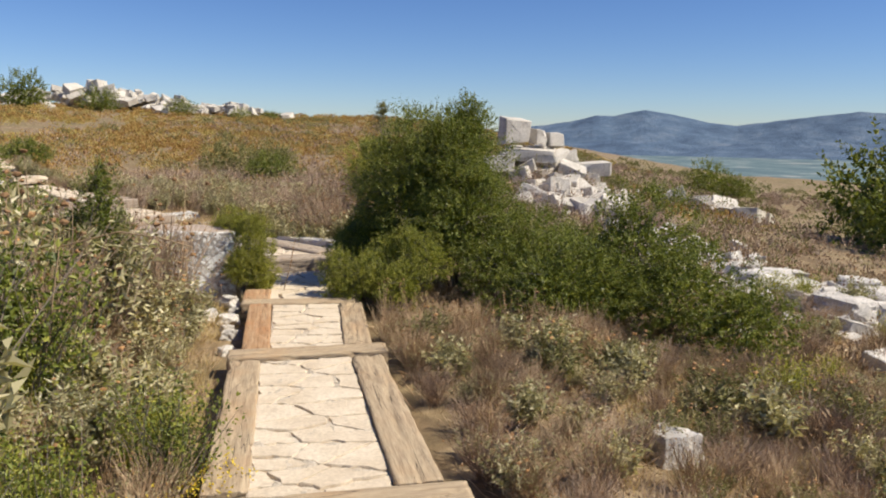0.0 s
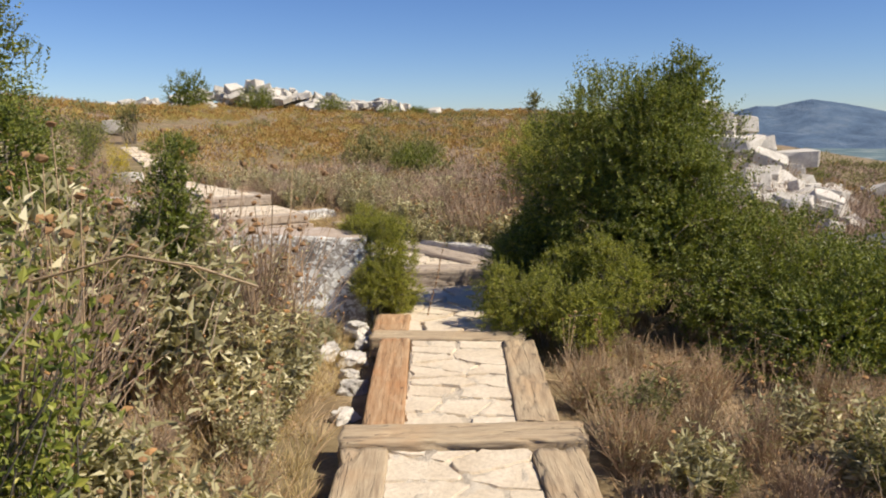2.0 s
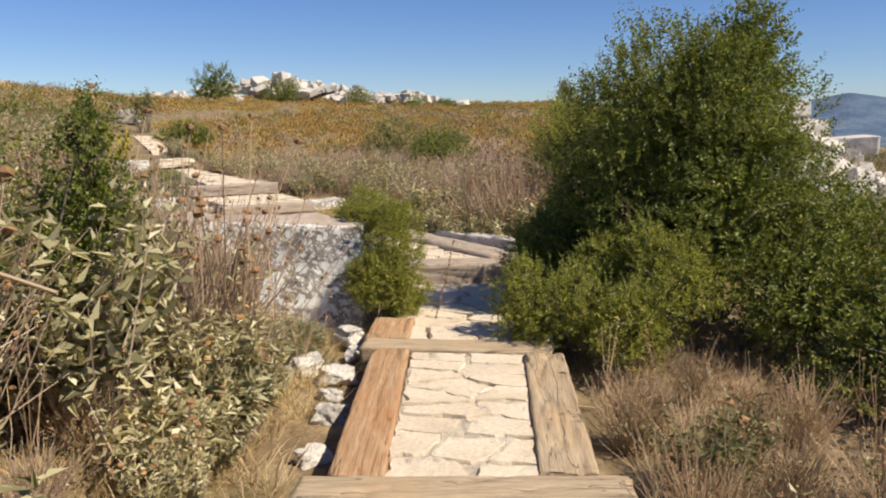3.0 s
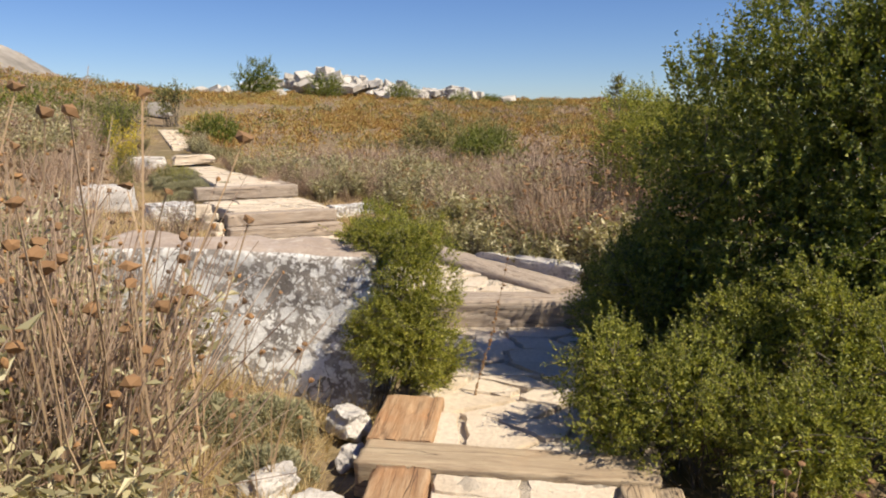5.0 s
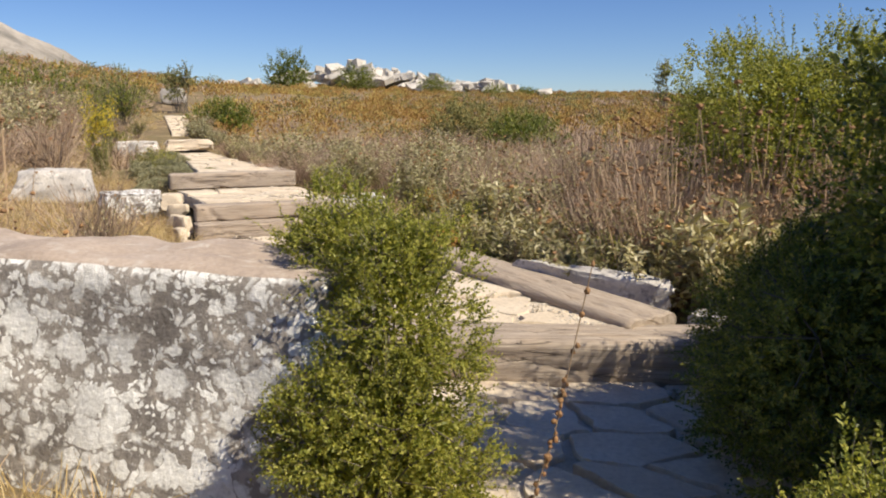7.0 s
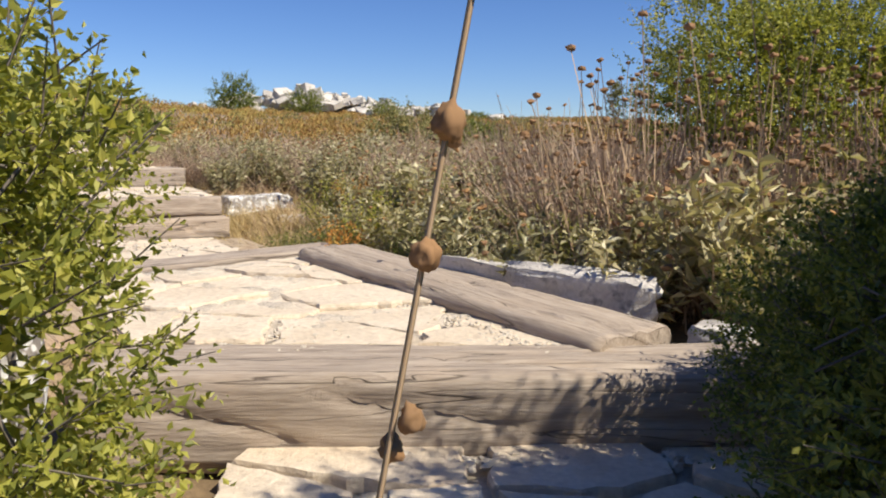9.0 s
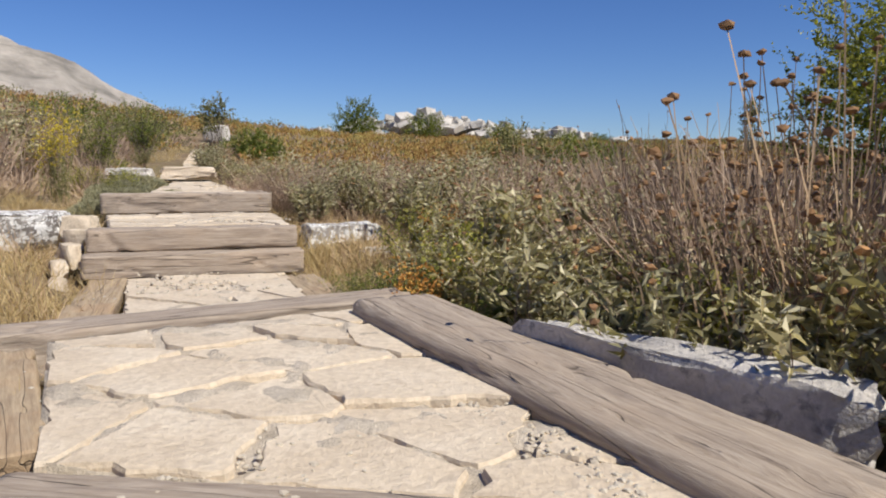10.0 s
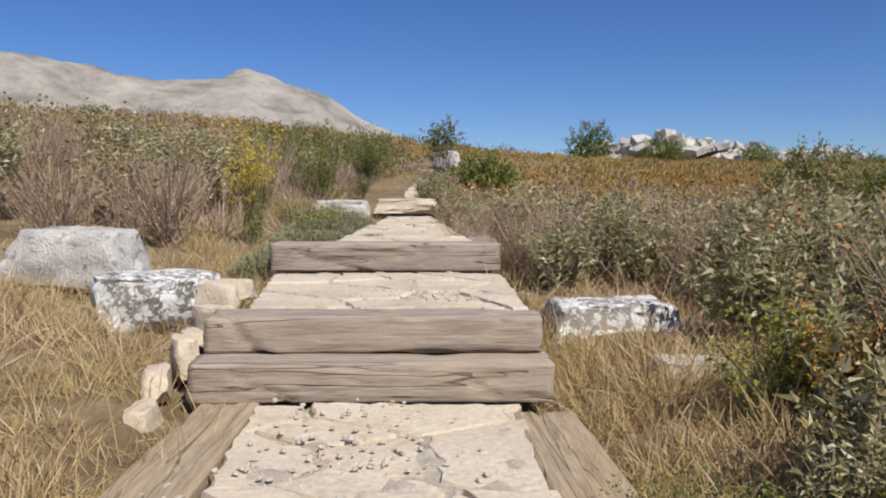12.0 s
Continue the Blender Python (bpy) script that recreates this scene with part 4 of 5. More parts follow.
for k, (x, y, w, h) in enumerate([(-38.5, 88, 2.2, 3.4), (-30.5, 88, 2.0, 2.4), (-22.2, 90, 1.7, 1.8), (-15.5, 90, 1.4, 1.2), (-12.5, 92, 1.2, 0.9), (-5.6, 30.2, 1.0, 1.35), (-3.6, 28, 0.95, 0.95), (-4.8, 37, 1.1, 0.9), (-12.8, 29.5, 0.9, 0.7), (8.5, 32, 1.3, 1.2), (10.2, 32.5, 0.9, 0.8), (20, 44, 1.5, 1.8), (21.8, 44, 1.2, 1.4), (20, 27, 2.4, 4.2), (18.5, 24, 1.8, 2.8), (23, 29, 2.2, 4.0), (13.2, 15.6, 0.9, 0.8), (11.5, 12.8, 1.0, 0.9), (-18, 31, 1.6, 0.9), (-20, 30, 1.8, 1.0)]):
    bush("evergreen_bush", (x, y, lz(x, y)), [(0, 0, h * 0.5, w, w * 0.8, h * 0.55), (-w * 0.4, 0, h * 0.35, w * 0.7, w * 0.6, h * 0.4), (w * 0.45, 0, h * 0.4, w * 0.65, w * 0.6, h * 0.45)],
         3600, 0.07 * max(1, h * 0.8), "rounded evergreen shrub in the dry scrub", M_LEAF_DULL if k in (5, 7, 18) else M_LEAF_BUSH, 14, 100 + k, wood=k in (6, 13))
# ---- scrub ----
def fan_stems(count, height, spread, r0, lean=0.0):
    """Stems that rise from one root and fan out: their feet and tips."""
    a = rng.normal(size=(count, 3)) * np.array([0.06, 0.06, 0]) * height
    w = rng.uniform(0, 2 * math.pi, count)
    out = spread * rng.random(count) ** 0.7
    h = height * rng.uniform(0.55, 1.0, count)
    b = a + np.stack([np.cos(w) * out + lean * h, np.sin(w) * out, h], 1)
    return a, b


def stack_np(*pieces):
    vs, fs, n = [], [], 0
    for v, f in pieces:
        vs.append(v)
        fs.append(f + n)
        n += len(v)
    return np.concatenate(vs), np.concatenate(fs)


def sage_shrub(seed, height, spread, stems, leaf_mat, label, heads=10, leaf=0.075):
    """A felt-leaved shrub: woody stems with pairs of drooping grey leaves and a few dry flower whorls."""
    global rng
    rng = np.random.default_rng(seed)
    base = empty("sage_shrub", pose(0, 0, -60), label, "shrub", "sage shrubs")
    a, b = fan_stems(stems, height, spread, 0.004)
    mid = (a + b) / 2 + rng.normal(size=a.shape) * 0.04
    part("brushwood", mesh_np("brushwood", *rods(a, b, 0.005, 0.002, mid), M_STEM_GREY), None, base, "thin grey-brown stems", "stuff")
    n = 12
    t = np.repeat(np.linspace(0.38, 1.02, n)[None], stems, 0) + rng.normal(size=(stems, n)) * 0.02
    p = (a[:, None] + (b - a)[:, None] * t[..., None]).reshape(-1, 3)
    d = unit(b - a)
    w = rng.uniform(0, 6.28, (stems, 1)) + np.arange(n)[None] * 1.6
    out = np.stack([np.cos(w), np.sin(w), np.full_like(w, 0.35)], -1)
    size = leaf * (1.15 - 0.5 * (t - 0.38)) * rng.uniform(0.6, 1.25, t.shape)
    P, D, S = [], [], []
    for sgn in (1, -1):
        o = out * np.array([sgn, sgn, 1]) + rng.normal(size=out.shape) * 0.25
        P.append(p)
        D.append(o.reshape(-1, 3))
        S.append(size.ravel())
    P, D, S = np.concatenate(P), np.concatenate(D), np.concatenate(S)
    v, f = leaves(P, D, S, S * 0.27, 0.6)
    part("foliage", mesh_np("foliage", v, f, leaf_mat), None, base, "", "stuff")
    if heads:
        k = rng.choice(stems, heads, replace=False)
        top = b[k] + np.stack([rng.normal(size=heads) * 0.02, rng.normal(size=heads) * 0.02, rng.uniform(0.05, 0.16, heads)], 1)
        v1, f1 = rods(b[k], top, 0.0022, 0.0016)
        part("flower_stalk", mesh_np("flower_stalk", v1, f1, M_STEM_DRY), None, base, "dry brown flower stalks", "stuff")
        pts = np.concatenate([top, top - np.array([0, 0, 0.06])])[: int(heads * 1.4)]
        part("seed_head", mesh_np("seed_head", *balls(pts, rng.uniform(0.014, 0.026, len(pts)), 0.7), M_HEAD), None, base, "brown dried seed heads", "stuff")
    return base


def dry_shrub(seed, height, spread, stems, label, mat, heads=60, head_r=0.008):
    """A dry, leafless shrub: many upright thin stems that fork, tipped with small withered heads."""
    global rng
    rng = np.random.default_rng(seed)
    base = empty("dry_shrub", pose(0, 0, -60), label, "shrub", "dry shrubs")
    a, b = fan_stems(stems, height, spread, 0.003)
    b[:, :2] += rng.normal(size=(stems, 2)) * 0.09 * height
    mid = (a + b) / 2 + rng.normal(size=a.shape) * 0.055 * height
    fa = mid + (b - mid) * rng.uniform(0.0, 0.6, (stems, 1))
    fb = fa + (b - a) * rng.uniform(0.2, 0.42, (stems, 1)) + rng.normal(size=a.shape) * 0.09 * height
    ga = a + (mid - a) * rng.uniform(0.5, 1.0, (stems, 1))
    gb = ga + (b - a) * rng.uniform(0.15, 0.4, (stems, 1)) + rng.normal(size=a.shape) * 0.11 * height
    part("brushwood", mesh_np("brushwood", *stack_np(rods(a, b, 0.0032, 0.0013, mid), rods(fa, fb, 0.0018, 0.0009), rods(ga, gb, 0.0017, 0.0008)), mat), None, base, "", "stuff")
    tips = np.concatenate([b, fb])
    k = rng.choice(len(tips), min(heads, len(tips)), replace=False)
    part("seed_head", mesh_np("seed_head", *balls(tips[k], rng.uniform(0.5, 1.2, len(k)) * head_r, 1.0), M_HEAD), None, base, "small withered brown heads", "stuff")
    m = stems * 3
    q = rng.integers(0, stems, m)
    p = a[q] + (b - a)[q] * rng.uniform(0.1, 0.85, (m, 1))
    v, f = leaves(p, rng.normal(size=(m, 3)), rng.uniform(0.02, 0.045, m), 0.011, 0.4)
    part("foliage", mesh_np("foliage", v, f, M_LEAF_SAGE if seed % 2 else M_STEM_DRY), None, base, "withered curled leaves", "stuff")
    return base


def seed_stalks(seed, height, count, spread, radius=0.021):
    """A stand of tall dry stalks, each topped by round brown whorls."""
    global rng
    rng = np.random.default_rng(seed)
    base = empty("seed_stalks", pose(0, 0, -60), "tall dry stalks topped with round brown seed heads", "dry plant", "tall seed stalks")
    a, b = fan_stems(count, height, spread, 0.004)
    mid = (a + b) / 2 + rng.normal(size=a.shape) * 0.03
    for k in range(count):
        one = part("stalk", mesh_np("stalk", *rods(a[k:k + 1], b[k:k + 1], 0.0042, 0.0022, mid[k:k + 1]), M_STEM_DRY), None, base)
        pts = b[k:k + 1]
        part("seed_head", mesh_np("seed_head", *balls(pts, rng.uniform(0.65, 1.15, len(pts)) * radius, 0.7), M_HEAD), None, one, "round brown seed head")
    return base


def leafy_shrub(seed, height, spread, stems, mat, label, leaf=0.03):
    global rng
    rng = np.random.default_rng(seed)
    base = empty("leafy_shrub", pose(0, 0, -60), label, "shrub", "green shrubs")
    a, b = fan_stems(stems, height, spread, 0.004)
    part("brushwood", mesh_np("brushwood", *rods(a, b, 0.005, 0.002, (a + b) / 2 + rng.normal(size=a.shape) * 0.05), M_BARK), None, base, "thin woody stems", "stuff")
    m = stems * 60
    q = rng.integers(0, stems, m)
    p = a[q] + (b - a)[q] * rng.uniform(0.25, 1.03, (m, 1)) + rng.normal(size=(m, 3)) * 0.05 * height
    p[:, 2] = np.maximum(p[:, 2], 0.02)
    s = leaf * rng.uniform(0.6, 1.4, m)
    part("foliage", mesh_np("foliage", *leaves(p, rng.normal(size=(m, 3)) + np.array([0, 0, 0.4]), s, s * 0.55, 0.2), mat), None, base, "", "stuff")
    return base


SAGE = "grey-green felt-leaved sage shrub with dry flower whorls"
BIG = "large-leaved silvery sage shrub with orange-brown flower whorls"
sage_big = [sage_shrub(205, 0.72, 0.42, 34, M_LEAF_SAGE, BIG, 3, 0.102), sage_shrub(206, 0.85, 0.4, 36, M_LEAF_SAGE, BIG, 6, 0.095)]
sage = [sage_shrub(201, 0.75, 0.42, 46, M_LEAF_SAGE, SAGE), sage_shrub(202, 0.6, 0.45, 40, M_LEAF_SAGE, SAGE, 6), sage_shrub(203, 0.9, 0.4, 52, M_LEAF_SAGE, SAGE, 9), sage_shrub(204, 0.65, 0.4, 44, M_LEAF_DULL, "dull olive sage shrub with a few dry flower whorls", 6, 0.06)]
dry = [dry_shrub(211, 0.62, 0.34, 120, "dry brown leafless shrub of thin upright stems", M_STEM_DRY), dry_shrub(212, 0.55, 0.38, 130, "dry grey-brown shrub with withered leaves", M_STEM_GREY), dry_shrub(213, 0.75, 0.36, 140, "dry purplish-brown shrub of dense thin stems", M_STEM_GREY, 90, 0.007)]
stalk = [seed_stalks(221, 1.15, 8, 0.3), seed_stalks(222, 1.0, 7, 0.28), seed_stalks(223, 1.3, 8, 0.34)]
leafy = [leafy_shrub(231, 0.7, 0.4, 34, M_LEAF_SMALL, "small-leaved green shrub among dry stems"), leafy_shrub(232, 0.9, 0.42, 40, M_LEAF_BUSH, "dark green small-leaved shrub among sage")]
protos = sage_big + sage + dry + stalk + leafy
place = random.Random(77)


def put(kind, x, y, s, tall=1.0, tilt=6):
    ob = copy_thing(kind, pose(x, y, lz(x, y) - 0.02, place.uniform(-tilt, tilt), place.uniform(-tilt, tilt), place.uniform(0, 360)) @ Matrix.Diagonal((s, s, s * tall, 1)))
    return ob


def mid_x(y):
    return float(np.interp(y, PATH_Y, PATH_X))


# open spots round stones beside the path
CLEAR = [(-10.5, 20.8, 0.8), (-9.9, 20.2, 0.7), (-9.2, 19.6, 0.6), (-4.45, 18.64, 0.8), (-4.05, 17.95, 0.62), (-3.6, 17.2, 0.5), (-3.1, 18.2, 0.6), (-3.25, 16.9, 0.45), (-8.0, 17.2, 0.95), (-7.3, 16.6, 0.8), (-6.73, 17.0, 0.7), (-6.9, 16.0, 0.8), (-6.2, 15.2, 0.8), (-0.95, 14.1, 0.5), (-3.0, 11.0, 0.8), (-2.2, 10.6, 0.6), (-3.3, 10.2, 0.45), (-2.0, 9.8, 0.5)]


def strew(kinds, x0, x1, y0, y1, gap, lo, hi, left=None, right=None, tall=1.0, limit=400, keep=None):
    """Shrubs at random over a stretch of ground, no two closer than gap, kept off the path by left and right."""
    pts = []
    n = 0
    for _ in range(limit * 12):
        if n >= limit:
            break
        y = place.uniform(y0, y1)
        x = place.uniform(x0, x1)
        m = mid_x(y)
        if left is not None and x > m - left:
            continue
        if right is not None and x < m + right:
            continue
        if keep and not keep(x, y):
            continue
        if any((x - a) ** 2 + (y - b) ** 2 < c * c for a, b, c in CLEAR):
            continue
        if any((x - a) ** 2 + (y - b) ** 2 < gap * gap for a, b in pts):
            continue
        pts.append((x, y))
        n += 1
        put(kinds[place.randrange(len(kinds))], x, y, place.uniform(lo, hi), tall)


# beside the first stretch, uphill
strew([sage_big[0], leafy[1], leafy[1], sage[2], leafy[1], dry[0], stalk[1], sage_big[1], leafy[0]], -3.2, 0, 1.6, 5.7, 0.33, 0.75, 1.1, left=1.08, limit=76)
strew([sage[2], leafy[1], dry[2], stalk[0], sage_big[1], dry[1]], -5.5, -2.4, 3.2, 8.6, 0.5, 1.5, 2.1, left=2.2, limit=56)
strew([dry[0], dry[0], dry[1], sage_big[0], stalk[1]], -3.6, -1.2, 5.6, 9.6, 0.36, 0.6, 1.05, left=1.25, limit=44)
strew([dry[2], dry[1], stalk[2], sage[2]], -4.8, -2.5, 8.6, 11.0, 0.42, 1.1, 1.6, limit=26)
strew([dry[2], sage[0], stalk[0], dry[1]], -9, -4.2, 9.0, 14.5, 0.7, 1.0, 1.5, left=2.6, limit=40)
# beside the first stretch, downhill
strew([dry[0], dry[1], dry[0], dry[1], sage[3], sage_big[0]], 0.3, 5.2, 2.5, 9.0, 0.42, 0.55, 0.9, right=1.0, limit=84, keep=lambda x, y: not (x > 0.4 and y > 9.2 - 0.35 * x))
strew([sage[1], sage[0], sage[3], dry[1], sage_big[0]], 0.6, 6.5, 2.6, 7.6, 0.44, 0.4, 0.7, right=1.05, limit=90)
strew([dry[0], stalk[1]], -0.2, 3.0, 7.6, 9.6, 0.28, 0.6, 0.85, right=1.0, limit=34)
strew([dry[0], sage[0], sage[1], leafy[0], dry[1]], 4.2, 9.0, 4.0, 13.0, 0.7, 0.6, 1.0, limit=56)
# behind the platform
strew([sage_big[0], sage[1], sage_big[1]], -2.6, 3.2, 14.2, 16.2, 0.36, 0.75, 1.05, keep=lambda x, y: x > -y + 13.35 and x > mid_x(y) + 1.5, limit=46)
strew([stalk[0], stalk[1], stalk[2]], -1.0, 2.6, 14.7, 16.8, 0.24, 1.0, 1.35, keep=lambda x, y: x > -y + 13.75, limit=84)
strew([dry[0], dry[2], dry[1]], -1.4, 2.8, 14.9, 17.2, 0.34, 1.1, 1.5, keep=lambda x, y: x > -y + 14.4, limit=40)
strew([dry[2], dry[1], dry[2], sage[1]], -3.6, 2.2, 16.0, 21.0, 0.42, 1.0, 1.35, keep=lambda x, y: x > mid_x(y) + 2.1, limit=44)
strew([dry[2], dry[1], dry[0], dry[2], sage[0]], -5.0, 5.0, 15.2, 22.0, 0.5, 0.8, 1.15, right=2.9, limit=60)
strew([sage[0], sage[2], dry[2]], -8.5, -3.0, 17.5, 23.0, 0.5, 0.75, 1.0, right=1.25, limit=46)
strew([leafy[0], sage[1], sage_big[0], sage[2], sage_big[1]], -5.5, -0.3, 15.0, 18.8, 0.3, 0.5, 0.8, right=1.6, limit=70, keep=lambda x, y: x < mid_x(y) + 3.2 and x > -y + 13.3)
for x, y, s, kind in ((-2.45, 9.15, 1.7, dry[2]), (-2.9, 9.5, 1.8, dry[2]), (-2.75, 8.75, 1.7, dry[1]), (-3.3, 9.1, 1.9, dry[2]), (-2.5, 9.3, 1.55, stalk[2]), (-2.8, 9.0, 1.5, stalk[0]), (-3.1, 9.4, 1.6, stalk[2]), (-2.15, 8.75, 1.0, sage[2]), (-1.95, 8.2, 0.8, sage[1]), (-1.75, 7.6, 0.7, sage[0])):
    put(kind, x, y, s, 1.15 if kind in dry else 1.0, 14)
for x, y, q in ((-3.1, 19.0, 0.9), (-3.4, 19.7, 0.95), (-2.9, 18.2, 0.85), (-3.75, 20.6, 0.9), (-2.6, 18.7, 1.0), (-4.2, 21.4, 0.9), (-3.05, 17.75, 0.6)):
    put(sage_big[int(y * 10) % 2], x, y, q)
strew([sage[0], dry[1], sage[3]], -13, -5.2, 19.3, 27.0, 0.42, 0.5, 0.8, right=0.85, keep=lambda x, y: x < mid_x(y) + 2.2, limit=40)
strew([sage[3], dry[1], leafy[0]], -13, -6.2, 19.6, 27.0, 0.5, 0.4, 0.7, left=0.8, keep=lambda x, y: x > mid_x(y) - 2.4, limit=30)
for x, y, s in ((-10.3, 24.55, 0.75), (-10.75, 24.85, 0.8), (-11.1, 25.6, 0.75), (-9.9, 24.2, 0.6)):
    put(sage[0], x, y, s)
for x, y, s in ((-1.98, 9.0, 1.5), (-2.2, 9.25, 1.55), (-2.35, 8.9, 1.6), (-2.05, 9.5, 1.2), (-2.0, 9.95, 0.95), (-2.25, 10.1, 1.0)):
    put(stalk[int(y * 20) % 3], x, y, s, 1.0, 10)
# uphill of the steps
strew([sage[0], dry[2], dry[1], sage[2], stalk[1]], -17, -7.2, 17.5, 27.0, 0.7, 1.2, 1.8, left=2.9, limit=72)
strew([leafy[0], leafy[1], sage[3], leafy[1]], -4.6, -2.0, 15.3, 18.2, 0.2, 0.3, 0.48, right=0.98, keep=lambda x, y: x < mid_x(y) + 1.75, limit=34)
strew([leafy[1]], -15, -9, 24, 30, 1.2, 1.2, 1.8, left=1.5, limit=10)
for ob in protos:
    for child in list(ob.children_recursive):
        bpy.data.objects.remove(child)
    bpy.data.objects.remove(ob)


# ---- grass and far scrub, past counting ----
def blades(at, along, length, width):
    n = len(at)
    along = unit(along)
    side = unit(np.cross(along, rng.normal(size=(n, 3))))
    L = np.broadcast_to(np.asarray(length), (n,))[:, None]
    W = np.broadcast_to(np.asarray(width), (n,))[:, None]
    bow = rng.normal(size=(n, 3)) * 0.12 * L
    m = at + along * L * 0.55 + bow
    tip = at + along * L + bow * 2.2 - np.array([0, 0, 0.12]) * L
    v = np.stack([at - side * W / 2, at + side * W / 2, m + side * W * 0.4, m - side * W * 0.4, tip], 1).reshape(-1, 3)
    base = np.arange(n)[:, None] * 5
    f = np.concatenate([base + np.array([[0, 1, 2]]), base + np.array([[0, 2, 3]]), base + np.array([[3, 2, 4]])], 1).reshape(-1, 3)
    return v, f


def tufts(name, label, mat, centres, per, radius, length, width, fan=0.5):
    """Tufts of blades over the ground, one object for all."""
    c = np.asarray(centres)
    n = len(c) * per
    k = np.repeat(np.arange(len(c)), per)
    off = rng.normal(size=(n, 2)) * radius
    xy = c[k] + off
    z = land(xy[:, 0], xy[:, 1]) - 0.01
    at = np.column_stack([xy, z])
    d = np.column_stack([off / radius * fan + rng.normal(size=(n, 2)) * 0.2, np.ones(n)])
    big = rng.uniform(0.6, 1.25, len(c))[k]
    v, f = blades(at, d, length * big * rng.uniform(0.5, 1.2, n), width)
    tagged(new(name, mesh_np(name, v, f, mat)), label, "grass", kind="stuff")


def spots(n, x0, x1, y0, y1, left=None, right=None):
    out = np.column_stack([rng.uniform(x0, x1, n), rng.uniform(y0, y1, n)])
    m = np.interp(out[:, 1], PATH_Y, PATH_X)
    if left is not None:
        out = out[out[:, 0] < m[: len(out)] - left]
    if right is not None:
        m = np.interp(out[:, 1], PATH_Y, PATH_X)
        out = out[out[:, 0] > m + right]
    return out


rng = np.random.default_rng(55)
tufts("dry_grass", "golden dry grass beside the path and the stone block", M_GRASS,
      np.concatenate([spots(560, -4.5, -1, 5.8, 11.3, left=0.95), spots(950, -9.5, -3, 13.3, 19.5, left=1.1), spots(620, 2.6, 10, 3.5, 13), spots(60, -3, 1.2, 9.5, 13.2, right=1.0), spots(300, -6, 0, 14.8, 20, right=1.05), spots(420, -15, -5, 18.4, 31, right=0.42), spots(520, -16, -6, 18.4, 31, left=0.42), spots(500, 2.0, 8.0, 2.5, 9.0), spots(420, -4.8, -1.6, 15.2, 18.4, right=0.93)]), 42, 0.06, 0.2, 0.0045)
tufts("dry_herbs", "low brown dry herbs covering the ground", M_STEM_DRY,
      np.concatenate([spots(700, -6, -0.5, 1, 11, left=1.0), spots(2300, 0, 10, 1.5, 16, right=0.95), spots(900, -6, 6, 14.5, 23, right=1.6), spots(260, -6, 0, 15.6, 19.5, right=1.02), spots(200, -9, -3, 14.5, 19, left=1.08), spots(500, -17, -6, 16, 28, left=1.6)]), 26, 0.09, 0.26, 0.005, 0.8)
tufts("heath_stalks", "dense purplish-brown dry stalks across the field", M_STEM_GREY, np.concatenate([spots(900, -9, 9, 20, 30, right=1.3), spots(420, -30, -8, 20, 34, left=1.4)]), 60, 0.16, 0.62, 0.012, 0.5)


def mounds(name, label, mat, centres, per, radius, height, leaf):
    """Low rounded shrubs of small sprigs, far off."""
    c = np.asarray(centres)
    n = len(c) * per
    k = np.repeat(np.arange(len(c)), per)
    d = unit(rng.normal(size=(n, 3)))
    d[:, 2] = np.abs(d[:, 2])
    big = rng.uniform(0.5, 1.3, len(c))[k][:, None]
    xy = c[k] + d[:, :2] * radius * big * rng.uniform(0.5, 1.0, (n, 1))
    z = land(c[k][:, 0], c[k][:, 1]) + d[:, 2] * height * big[:, 0] * rng.uniform(0.5, 1.05, n)
    at = np.column_stack([xy, z])
    s = leaf * rng.uniform(0.6, 1.5, n) * (0.6 + np.hypot(xy[:, 0], xy[:, 1]) / 110)
    v, f = leaves(at, d + rng.normal(size=(n, 3)) * 0.4 + np.array([0, 0, 0.5]), s, s * 0.4, 0.1)
    tagged(new(name, mesh_np(name, v, f, mat)), label, "scrub", kind="stuff")


mounds("rusty_scrub", "rust-brown dry scrub over the far field", M_RUST, np.concatenate([spots(1000, -30, 14, 26, 60, right=1.2), spots(1000, -70, 22, 55, 112), spots(420, -45, -10, 26, 60, left=1.5)]), 80, 0.65, 0.42, 0.12)
mounds("golden_scrub", "golden dry grass and herbs over the far field", M_GOLD, np.concatenate([spots(520, -32, 14, 24, 60, right=1.2), spots(620, -70, 22, 55, 110), spots(160, -45, -10, 26, 60, left=1.5)]), 70, 0.6, 0.36, 0.11)
mounds("brown_scrub", "grey-brown dry scrub over the far field and slopes", M_STEM_GREY, np.concatenate([spots(600, -40, 14, 24, 75, right=1.2), spots(600, 4, 40, 12, 60), spots(300, -40, -9, 18, 45, left=3)]), 60, 0.6, 0.45, 0.12)
mounds("low_scrub", "low grey-brown dry scrub on the slope below the path", M_STEM_DRY, np.concatenate([spots(420, 4, 13, 4, 22), spots(160, -6, 6, 16.5, 24, right=3.2)]), 70, 0.36, 0.34, 0.09)
mounds("olive_scrub", "dull olive-green low scrub over the far field", M_LEAF_DULL, np.concatenate([spots(420, -40, 14, 24, 90, right=1.2), spots(420, 6, 60, 14, 80), spots(160, -40, -9, 22, 60, left=3)]), 110, 0.75, 0.6, 0.11)


